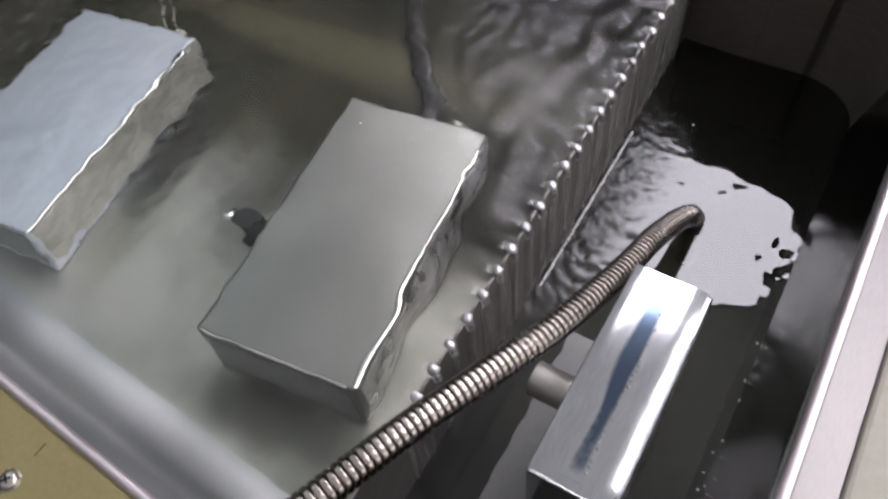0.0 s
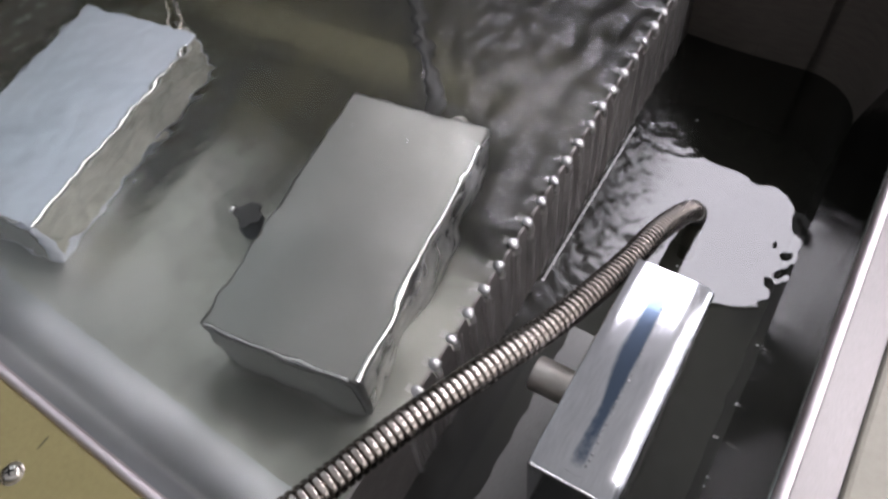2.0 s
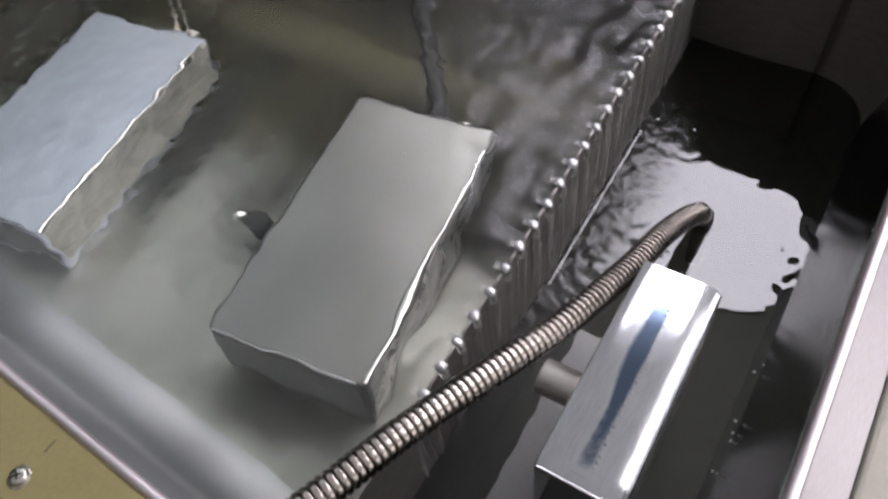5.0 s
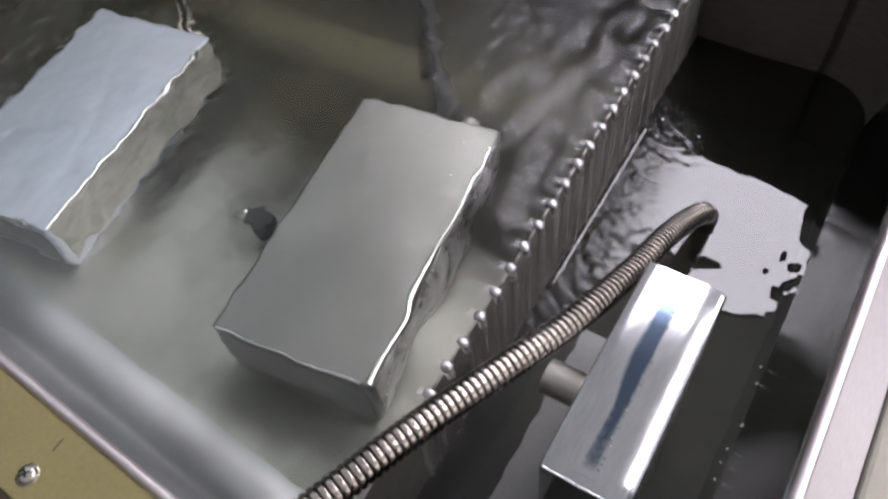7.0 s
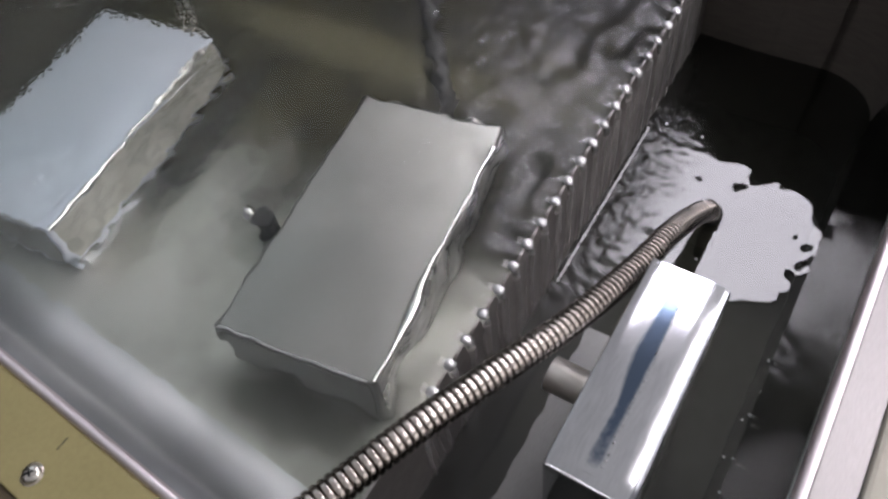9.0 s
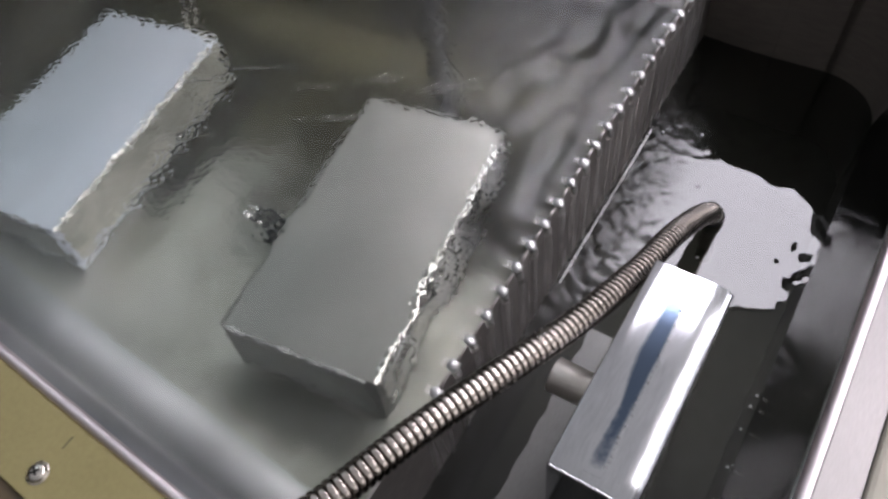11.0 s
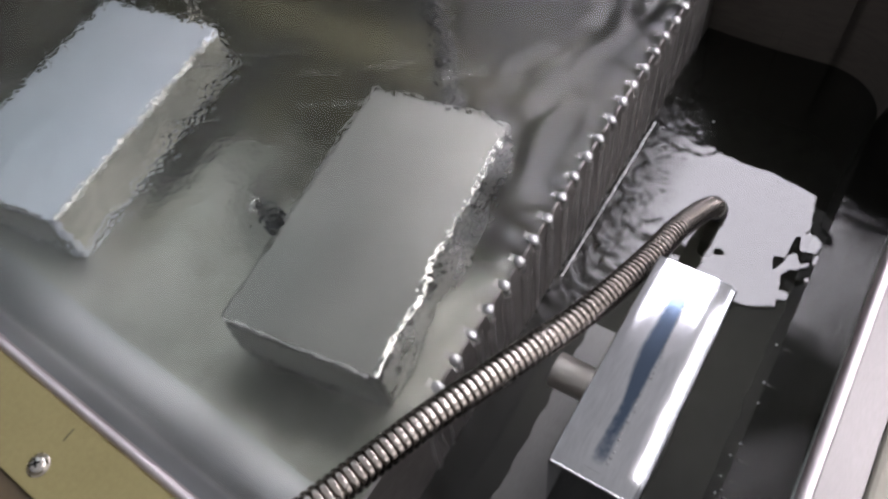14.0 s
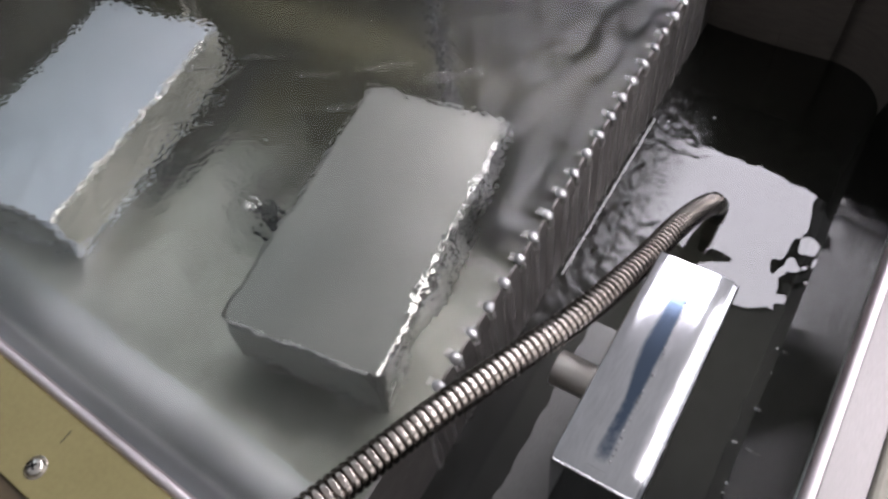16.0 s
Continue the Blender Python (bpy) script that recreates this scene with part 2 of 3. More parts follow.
def waves(xs, ys, count, short, long, slope, seed):
    """Heights of many small waves in all directions, each about as steep as the rest."""
    rng = np.random.default_rng(seed)
    X, Y = np.meshgrid(xs, ys, indexing="ij")
    h = np.zeros_like(X)
    for _ in range(count):
        length = np.exp(rng.uniform(np.log(short), np.log(long)))
        a, p = rng.uniform(0, 2 * np.pi, 2)
        k = 2 * np.pi / length
        bend = 0.3 * length * np.sin((X * np.sin(a) - Y * np.cos(a)) * k * 0.37 + 7 * p)
        h += slope / k / np.sqrt(count / 2) * np.sin(k * (X * np.cos(a) + Y * np.sin(a) + bend) + p)
    return h


def profile_bm(points, y0, y1, axis="y"):
    """A profile of (across, up) pairs drawn out along y or x."""
    bm = bmesh.new()
    ends = []
    for e in (y0, y1):
        ends.append([bm.verts.new((a, e, b) if axis == "y" else (e, a, b)) for a, b in points])
    n = len(points)
    for i in range(n):
        bm.faces.new((ends[0][i], ends[0][(i + 1) % n], ends[1][(i + 1) % n], ends[1][i]))
    bm.faces.new(ends[0])
    bm.faces.new(ends[1][::-1])
    bmesh.ops.recalc_face_normals(bm, faces=bm.faces[:])
    return bm


def spline(points, steps):
    """Catmull-Rom through the points."""
    p = [Vector(q) for q in points]
    p = [p[0] * 2 - p[1]] + p + [p[-1] * 2 - p[-2]]
    out = []
    for i in range(1, len(p) - 2):
        a, b, c, d = p[i - 1:i + 3]
        for k in range(steps):
            t = k / steps
            out.append(0.5 * (2 * b + (c - a) * t + (2 * a - 5 * b + 4 * c - d) * t * t + (3 * b - a - 3 * c + d) * t ** 3))
    out.append(p[-2])
    return out


def even(points, step):
    """The same line in even steps."""
    d = np.cumsum([0] + [(b - a).length for a, b in zip(points, points[1:])])
    s = np.arange(0, d[-1], step)
    arr = np.array(points)
    return np.stack([np.interp(s, d, arr[:, k]) for k in range(3)], 1)


def tube_bm(points, radius, step, sides=20):
    """A tube along a line; radius is a function of the length run."""
    line = even(points, step)
    tang = np.gradient(line, axis=0)
    tang /= np.linalg.norm(tang, axis=1)[:, None]
    u = np.cross(tang[0], (0.0, 0.0, 1.0))
    if np.linalg.norm(u) < 1e-3:
        u = np.array((1.0, 0.0, 0.0))
    bm = bmesh.new()
    rings = []
    for i, (c, t) in enumerate(zip(line, tang)):
        u = u - t * np.dot(u, t)
        u /= np.linalg.norm(u)
        v = np.cross(u, t)
        r = radius(i * step)
        rings.append([bm.verts.new(c + r * (math.cos(a) * u + math.sin(a) * v)) for a in (2 * math.pi * k / sides for k in range(sides))])
    for a, b in zip(rings, rings[1:]):
        for k in range(sides):
            bm.faces.new((a[k], a[(k + 1) % sides], b[(k + 1) % sides], b[k]))
    bm.faces.new(rings[0])
    bm.faces.new(rings[-1][::-1])
    bmesh.ops.recalc_face_normals(bm, faces=bm.faces[:])
    return bm


def disc_bm(rings, sides=28):
    """A turned shape from (radius, height) pairs, bottom to top; closed at both ends."""
    bm = bmesh.new()
    loops = [[bm.verts.new((r * math.cos(2 * math.pi * k / sides), r * math.sin(2 * math.pi * k / sides), z)) for k in range(sides)] for r, z in rings]
    for a, b in zip(loops, loops[1:]):
        for k in range(sides):
            bm.faces.new((a[k], a[(k + 1) % sides], b[(k + 1) % sides], b[k]))
    bm.faces.new(loops[0][::-1])
    bm.faces.new(loops[-1])
    return bm


def empty(name, m=None):
    ob = new(name)
    ob.empty_display_size = 0.02
    if m is not None:
        ob.matrix_world = m
    return ob


# ---- the room ----
def room():
    g = -0.86
    tagged(part("floor", box_bm(-3.3, 3.3, -2.9, 4.1, g - 0.1, g), CONCRETE), "grey concrete workshop floor under the machine", "floor", kind="structure")
    for name, dims in (("wall_north", (-3.3, 3.3, 4.0, 4.1, g, CEIL)), ("wall_south", (-3.3, 3.3, -2.9, -2.8, g, CEIL)),
                       ("wall_east", (3.2, 3.3, -2.8, -0.6, g, CEIL)), ("wall_east_far", (3.2, 3.3, 2.6, 4.0, g, CEIL)), ("wall_east_sill", (3.2, 3.3, -0.6, 2.6, g, 0.25)), ("wall_east_lintel", (3.2, 3.3, -0.6, 2.6, 1.85, CEIL)),
                       ("wall_west", (-3.3, -3.2, -2.8, 4.0, g, CEIL))):
        tagged(part(name, box_bm(*dims), WALL_PAINT), "dull brown-grey painted workshop wall", "wall", kind="structure")
    tagged(part("ceiling", box_bm(-3.3, 3.3, -2.9, 4.1, CEIL, CEIL + 0.1), ROOF_GLOW), "unseen workshop ceiling with an added even glow", "ceiling", kind="structure")
    # unseen window, added to brighten faces and edges turned east
    win = empty("fill_window", pose(3.25, 1.0, 0.25))
    part("pane", box_bm(-0.01, 0.01, -1.55, 1.55, 0.05, 1.55), DAY_GLOW, win, "glowing pane of the added window")
    for dims in ((-0.05, 0.03, -1.6, 1.6, 0.0, 0.049), (-0.05, 0.03, -1.6, 1.6, 1.551, 1.6), (-0.05, 0.03, -1.6, -1.551, 0.05, 1.55), (-0.05, 0.03, 1.551, 1.6, 0.05, 1.55), (-0.04, -0.011, -0.025, 0.025, 0.05, 1.55)):
        part("window_frame", box_bm(*dims), CABINET, win)
    tagged(win, "unseen east window, added to light edges and block sides", "window", kind="structure")
    for name, dims, m, label in (("ceiling_light", (-1.25, 0.13, 1.83, 2.52), PANEL_GLOW, "long bright white ceiling light panel above the tank"),
                                 ("ceiling_light", (0.40, 1.9, 0.75, 1.95), SIDE_GLOW, "broad bright white ceiling light panel beside the tank"),
                                 ("rooflight", (-3.1, -1.85, 0.15, 1.6), SKY_GLOW, "bluish daylight rooflight in the workshop ceiling")):
        x0, x1, y0, y1 = dims
        lamp = empty(name, pose((x0 + x1) / 2, (y0 + y1) / 2, CEIL))
        w, d = (x1 - x0) / 2, (y1 - y0) / 2
        part("diffuser", box_bm(-w, w, -d, d, -0.03, -0.004, 0.004), m, lamp)
        for k, (a, b, c, e) in enumerate(((-w - .03, -w - .001, -d - .03, d + .03), (w + .001, w + .03, -d - .03, d + .03), (-w, w, -d - .03, -d - .001), (-w, w, d + .001, d + .03))):
            part("frame", box_bm(a, b, c, e, -0.04, -0.004), CABINET, lamp)
        tagged(lamp, label, "light")


# ---- the tank ----
def tank():
    t = empty("wash_tank", pose(-0.6, 0.3, -0.3))
    inv = t.matrix_world.inverted()

    def add(name, bm, m, label="", smooth=False):
        bm.transform(inv @ SLANT if name in ("front_rim", "front_wall") else inv)
        return part(name, bm, m, t, label, smooth)

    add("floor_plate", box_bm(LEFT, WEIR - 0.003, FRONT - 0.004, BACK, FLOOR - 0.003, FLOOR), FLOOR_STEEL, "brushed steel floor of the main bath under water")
    add("overflow_floor", box_bm(WEIR + 0.003, 0.075, -0.16, BACK, -0.263, -0.260), WALL_STEEL)
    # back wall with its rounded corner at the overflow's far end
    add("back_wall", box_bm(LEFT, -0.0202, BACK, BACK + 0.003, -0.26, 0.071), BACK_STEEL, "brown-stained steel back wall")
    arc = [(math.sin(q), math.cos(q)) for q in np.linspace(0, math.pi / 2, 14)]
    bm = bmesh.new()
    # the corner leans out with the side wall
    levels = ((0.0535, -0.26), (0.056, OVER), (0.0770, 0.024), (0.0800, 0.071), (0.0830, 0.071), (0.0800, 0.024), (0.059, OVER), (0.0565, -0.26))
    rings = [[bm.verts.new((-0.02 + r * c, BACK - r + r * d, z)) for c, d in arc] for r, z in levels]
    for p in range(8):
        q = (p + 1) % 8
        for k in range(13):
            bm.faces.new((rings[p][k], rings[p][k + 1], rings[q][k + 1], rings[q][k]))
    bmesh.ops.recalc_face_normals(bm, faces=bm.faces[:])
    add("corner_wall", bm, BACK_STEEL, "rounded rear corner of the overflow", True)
    add("wall_seam", box_bm(-0.0707, -0.0693, BACK - 0.0010, BACK - 0.0002, -0.26, 0.065, 0.0003), BACK_STEEL)
    add("left_wall", box_bm(LEFT - 0.003, LEFT, FRONT, BACK, FLOOR, RIM), WALL_STEEL)
    # front wall: rolled top edge, then down into the bath
    R = 0.040
    roll = [(FRONT - 0.0045 + 0.0038 * math.sin(q), RIM - 0.0038 + 0.0038 * math.cos(q)) for q in np.linspace(-1.2, 1.3, 9)]
    add("front_rim", profile_bm(roll + [(FRONT - 0.0010, RIM - 0.006), (FRONT - 0.008, RIM - 0.006)], LEFT, WEIR, "x"), RIM_STEEL, "bright rolled front rim of the bath", True)
    face = [(FRONT - 0.0012, RIM - 0.0040), (FRONT + 0.0030, RIM - 0.0085), (FRONT + 0.0070, RIM - 0.0160), (FRONT + 0.0084, RIM - 0.0240), (FRONT + 0.0088, 0.0), (FRONT + 0.0095, -0.04), (FRONT + 0.0105, FLOOR + R)]
    face += [(FRONT + 0.0105 + R * (1 - math.cos(q)), FLOOR + R - R * math.sin(q)) for q in np.linspace(0.1, math.pi / 2, 16)]
    back = [(y - 0.002, z - 0.002) for y, z in reversed(face)]
    add("front_wall", profile_bm(face + back, LEFT, WEIR - 0.002, "x"), COVE_STEEL, "dull steel front wall that bends into the floor", True)
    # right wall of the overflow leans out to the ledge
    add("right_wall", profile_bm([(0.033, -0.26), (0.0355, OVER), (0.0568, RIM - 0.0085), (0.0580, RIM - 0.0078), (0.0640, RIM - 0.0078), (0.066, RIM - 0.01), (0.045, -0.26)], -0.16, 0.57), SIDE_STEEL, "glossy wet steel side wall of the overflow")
    add("overflow_front_wall", box_bm(WEIR, 0.06, -0.166, -0.163, -0.26, RIM - 0.002), WALL_STEEL)
    tagged(t, "brushed stainless steel wash tank filled with clear water", "tank")


def weir():
    w = empty("weir_plate", pose(WEIR, 0.3, -0.1))
    inv = w.matrix_world.inverted()
    bm = box_bm(WEIR - 0.001, WEIR + 0.001, -0.16, BACK - 0.004, -0.26, -0.0125)
    bm.transform(inv)
    part("plate", bm, WEIR_STEEL, w)
    bm = box_bm(WEIR - 0.001, WEIR + 0.001, FRONT, 0.2533 - 7.5 * PITCH - 0.008, -0.0125, 0.003)
    bm.transform(inv)
    part("plain_crest", bm, WEIR_STEEL, w)
    # one tooth: a broad finger with clipped corners; the water pours through the notches between
    h = PITCH / 2 - 0.0036
    outline = [(-h - 0.0012, -0.0135), (-h, -0.006), (-h + 0.0012, 0.0012), (-h + 0.004, 0.0026), (h - 0.004, 0.0026), (h - 0.0012, 0.0012), (h, -0.006), (h + 0.0012, -0.0135)]
    bm = bmesh.new()
    f = bm.faces.new([bm.verts.new((-0.001, y, z)) for y, z in outline])
    ext = bmesh.ops.extrude_face_region(bm, geom=[f])
    bmesh.ops.translate(bm, vec=(0.002, 0, 0), verts=[v for v in ext["geom"] if isinstance(v, bmesh.types.BMVert)])
    bmesh.ops.recalc_face_normals(bm, faces=bm.faces[:])
    bmesh.ops.bevel(bm, geom=bm.edges[:], offset=0.0003, segments=1, affect="EDGES")
    first = part("tooth", bm, WEIR_STEEL, w)
    # highlights on the pouring water, built as bright metal beads
    lip = disc_bm([(0.0012, -0.0030), (0.0029, -0.0020), (0.0037, -0.0003), (0.0035, 0.0012), (0.0024, 0.0024), (0.0008, 0.0029)], 14)
    for dx, dy, r in ((0.0016, 0.0026, 0.0013), (0.0022, -0.0022, 0.0012)):
        bmesh.ops.create_icosphere(lip, subdivisions=2, radius=r, matrix=Matrix.Translation((dx, dy, 0.0002)))
    glint0 = part("crest_glint", lip, CREST_GLINT, w, "highlight on a water crest, built as a bright metal bead", True)
    for k in range(-7, 18):
        y = 0.2533 + PITCH * k
        if y > BACK - 0.014:
            continue
        o, d = (first, glint0) if k == -7 else (first.copy(), glint0.copy())
        if k > -7:
            scene.collection.objects.link(o)
            scene.collection.objects.link(d)
        o.location = (0, y + PITCH / 2 - 0.3, 0.1 + random.uniform(-0.0004, 0.0004))
        d.location = (-0.0006, y - 0.3, 0.1 + 0.0002 + random.uniform(-0.0008, 0.0006))
        d.rotation_euler = (random.uniform(-.25, .25), random.uniform(0.0, .5), random.uniform(-.4, .4))
        d.scale = (random.uniform(1.0, 1.2), random.uniform(0.9, 1.1), random.uniform(0.55, 0.75))
    tagged(w, "serrated stainless steel overflow weir with a row of teeth", "weir")


# white of the bubbles and of the painted bright edge below the weir
BUBBLE_GLINT = surface("bubble_and_glint_white", (0.62, 0.62, 0.63), (0.80, 0.80, 0.80), 0.25, 0.0, 300, (1, 1, 1), 60, 0.1, 0.1)
# metal that stands in for the highlights on the water crests
CREST_GLINT = surface("crest_glint_metal", (0.44, 0.44, 0.44), (0.62, 0.62, 0.63), 0.34, 1.0, 260, (1, 1, 1), 60, 0.3, 0.05)


def stream_mesh(seed):
    """Water that pours through a notch: a round jet down the plate with thin side strands."""
    rng = np.random.default_rng(seed)
    run = [(-0.010, -0.0004), (-0.006, -0.0002), (-0.002, 0.0002), (0.0012, -0.0012), (0.0026, -0.0045), (0.0028, -0.010)]
    run += [(0.0024, z) for z in np.linspace(-0.016, -0.101, 18)]
    bm = bmesh.new()

    def strand(path, side, wide, deep, taper, n=9):
        ph = rng.uniform(0, 6, 3)
        rows = []
        for x, z in path:
            f = max(0.0, min(1.0, -z / 0.1))
            w = wide * (1 - taper * f) * (1 + 0.18 * f * math.sin(z * 210 + ph[0]))
            c = side + 0.0011 * f * math.sin(z * 95 + ph[1]) + 0.0005 * f * math.sin(z * 300 + ph[2])
            rows.append([bm.verts.new((x - 0.0012 + deep * math.sin(math.pi * j / (n - 1)) * (1 - 0.3 * f), c - w * math.cos(math.pi * j / (n - 1)), z)) for j in range(n)])
        for a, b in zip(rows, rows[1:]):
            for j in range(n - 1):
                bm.faces.new((a[j], b[j], b[j + 1], a[j + 1]))
    strand(run, 0.0, 0.0030, 0.0028, 0.45)
    for q in ((-1,), (1,), (-1, 1))[seed % 3]:
        start = rng.uniform(0.004, 0.03)
        strand([(0.0022, z) for z in np.linspace(-start, -0.101, 14)], q * rng.uniform(0.0045, 0.0085), rng.uniform(0.0006, 0.0014), 0.0013, 0.2, 7)
    me = bpy.data.meshes.new("water_stream")
    bm.to_mesh(me)
    bm.free()
    me.shade_smooth()
    me.materials.append(WATER_JET)
    return me


def streams():
    meshes = [stream_mesh(s) for s in range(6)]
    out = []
    for k in range(-7, 17):
        y = 0.2533 + PITCH * k
        o = new("water_stream", meshes[(k * 5) % 6])
        o.location = (WEIR, y, 0)
        o.visible_shadow = False
        tagged(o, "clear stream pouring through a notch of the weir", "water", group="streams over the weir")
        out.append(o)
    return out


# ---- water ----
def waters():
    xs = np.concatenate([np.arange(LEFT, -0.80, 0.01), np.arange(-0.80, WEIR + 0.0011, 0.0019)])
    ys = np.arange(-0.045, BACK + 0.045, 0.0019)
    X, Y = np.meshgrid(xs, ys, indexing="ij")
    near = np.clip((X + 0.265) / 0.09, 0, 1)           # heaves more towards the weir
    still = np.maximum(np.clip((Y - 0.03) / 0.09, 0.12, 1), 0.8 * near * np.clip(Y / 0.06, 0, 1))       # lies flat along the front wall
    h = waves(xs, ys, 40, 0.009, 0.028, 0.066, 3) * (1 - 0.82 * near) + waves(xs, ys, 24, 0.03, 0.09, 0.024, 8) * (1 + 2.2 * near)
    away = WEIR - X
    h += 0.0013 * np.sin(away * 2 * math.pi / 0.034 + 1.3 * np.sin(Y * 27) + 0.8 * np.sin(Y * 71 + 1)) * np.exp(-((away - 0.030) / 0.030) ** 2) * (0.65 + 0.35 * np.sin(Y * 43))   # swells rolling along the weir
    h *= np.clip(away / 0.02, 0.15, 1) * still
    h -= 0.0028 * (1 + 0.3 * np.cos((Y - 0.2533) * 2 * math.pi / PITCH) + 0.25 * np.sin(Y * 61)) * np.exp(-(WEIR - X) / 0.010) * np.clip((Y - 0.02) / 0.03, 0, 1)   # drawn down towards the notches
    main = new("water", sheet(xs, ys, h))
    main.data.materials.append(WATER_MAIN)
    main.visible_shadow = False
    tagged(main, "clear gently rippling water surface of the main bath", "water", kind="structure")

    xs, ys = np.arange(WEIR + 0.001, 0.046, 0.0013), np.arange(-0.15, BACK + 0.03, 0.0013)
    X, Y = np.meshgrid(xs, ys, indexing="ij")
    foot = np.clip(1 - (X - WEIR) / 0.09, 0, 1)        # churned where the streams fall in
    side = np.clip((X - 0.008) / 0.035, 0, 1)
    h = waves(xs, ys, 30, 0.010, 0.035, 0.10, 21) * (0.04 + 0.30 * foot ** 1.6 + 0.22 * side ** 2) + waves(xs, ys, 34, 0.007, 0.022, 0.13, 23) * np.clip(1.15 * foot - 0.25, 0, 1) * np.clip((Y - 0.24) / 0.06, 0.15, 1) + waves(xs, ys, 12, 0.05, 0.12, 0.010, 22)
    h += 0.0032 * np.exp(-(X - WEIR) / 0.028)          # piled up a little by the falling water
    over = new("overflow_water", sheet(xs, ys, h))
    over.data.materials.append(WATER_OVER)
    over.location = (0, 0, OVER)
    over.visible_shadow = False
    tagged(over, "dark rippling water in the overflow chamber", "water", kind="structure")

    # fine ripples that spread over the bath when the transducers start
    xs, ys = np.arange(-0.335, 0.3351, 0.0011), np.arange(0.02, BACK - 0.004, 0.0011)
    X, Y = np.meshgrid(xs, ys, indexing="ij")
    edge = np.clip((0.335 - np.abs(X)) / 0.03, 0, 1) * np.clip((Y - 0.05) / 0.14, 0, 1)
    h = waves(xs, ys, 26, 0.0036, 0.0075, 0.36, 41) * edge
    fine = new("fine_ripples", sheet(xs, ys, h))
    me = fine.data
    bm = bmesh.new()
    bm.from_mesh(me)
    low = bmesh.ops.create_grid(bm, x_segments=2, y_segments=2, size=1, matrix=Matrix.Translation((0, 0.319, -0.0016)) @ Matrix.Diagonal((0.335, 0.299, 1, 1)))
    for f in {f for v in low["verts"] for f in v.link_faces}:
        f.normal_flip()
    bm.to_mesh(me)
    bm.free()
    me.materials.append(WATER_FINE)
    fine.location = (-1.15, 0, 0.004)
    fine.visible_shadow = False
    tagged(fine, "patch of fine trembling ripples on the water", "ripples", kind="stuff")

    # short trains of sharp ripples that glint on the rear of the bath
    bm = bmesh.new()
    rng = random.Random(31)
    for px, py, turn, length, wide in PACKETS:
        n, m = int(length / 0.0007), 7
        ca, sa = math.cos(turn), math.sin(turn)
        for top in (True, False):
            rows = []
            for i in range(n + 1):
                u = i / n
                row = []
                for j in range(m):
                    v = j / (m - 1)
                    a, b = (u - 0.5) * length, (v - 0.5) * wide * (0.7 + 0.3 * math.sin(u * 9 + px * 50))
                    z = 0.00050 * math.sin(a * 2 * math.pi / 0.0046 + 1.5 * v) * math.sin(math.pi * u) ** 0.5 * math.sin(math.pi * v) if top else -0.0008
                    row.append(bm.verts.new((px + 0.4775 + a * ca - b * sa, py + a * sa + b * ca, z)))
                rows.append(row)
            for p, q in zip(rows, rows[1:]):
                for j in range(m - 1):
                    f = (p[j], q[j], q[j + 1], p[j + 1])
                    bm.faces.new(f if top else f[::-1])
    glints = part("ripple_trains", bm, WATER_SHARP, None, "", True)
    glints.location = (-1.15, 0, 0.0078)
    glints.visible_shadow = False
    tagged(glints, "short trains of sharp glinting ripples on the water", "ripples", kind="stuff")
    return main, over, fine, glints


# middle, direction, length and breadth of the ripple trains
PACKETS = [(-0.455, 0.282, 0.45, 0.050, 0.010), (-0.341, 0.286, 0.50, 0.060, 0.009), (-0.325, 0.344, 0.60, 0.050, 0.012), (-0.427, 0.310, 0.50, 0.060, 0.008),
           (-0.268, 0.360, 0.60, 0.050, 0.014), (-0.435, 0.218, 0.60, 0.050, 0.008), (-0.371, 0.312, 0.50, 0.040, 0.010)]


def bubble(x, y, z, r, label):
    ob = part("bubble", disc_bm([(r * 0.5, -r * 0.4), (r, 0.0), (r * 0.85, r * 0.5), (r * 0.5, r * 0.85), (r * 0.12, r)], 12), BUBBLE_GLINT, None, "", True)
    ob.location = (x, y, z)
    return tagged(ob, label, "bubble", group="floating bubbles")


def froth():
    """Bright edge of the overflow, painted as white beads, and bubbles that float about."""
    rng = random.Random(12)
    bm = bmesh.new()
    for i in range(420):
        y = 0.29 + 0.19 * i / 420 + rng.uniform(-.001, .001)
        r = 0.0005 * rng.uniform(0.5, 1.2)
        bmesh.ops.create_icosphere(bm, subdivisions=1, radius=r, matrix=Matrix.Translation((WEIR + 0.0055 + rng.gauss(0, 0.0005), y, OVER + 0.0032)) @ Matrix.Diagonal((1, 2.2, 0.6, 1)))
    f = part("froth", bm, BUBBLE_GLINT, None, "", True)
    tagged(f, "bright water edge at the foot of the weir, built as white beads", "froth", kind="stuff")
    out = []
    for x, y, r in ((0.040, 0.288, 1.0), (0.034, 0.262, 1.1), (0.033, 0.244, 0.8), (0.032, 0.228, 0.9), (0.038, 0.312, 0.8), (0.034, 0.214, 0.7), (0.033, 0.201, 0.9), (0.034, 0.190, 0.6), (0.032, 0.178, 0.8), (0.033, 0.166, 0.6), (0.032, 0.153, 0.7), (0.033, 0.141, 0.6), (-0.125, 0.495, 1.3), (-0.090, 0.506, 1.0), (-0.045, 0.362, 0.9)):
        out.append(bubble(min(x, 0.034), y, OVER + 0.0006, 0.0011 * r, "small white bubble floating in the overflow"))
    for x, y, r in ((-0.366, 0.252, 0.7), (-0.400, 0.224, 0.6)):
        out.append(bubble(x, y, 0.0006, 0.0011 * r, "tiny white bubble floating on the bath"))
    return out


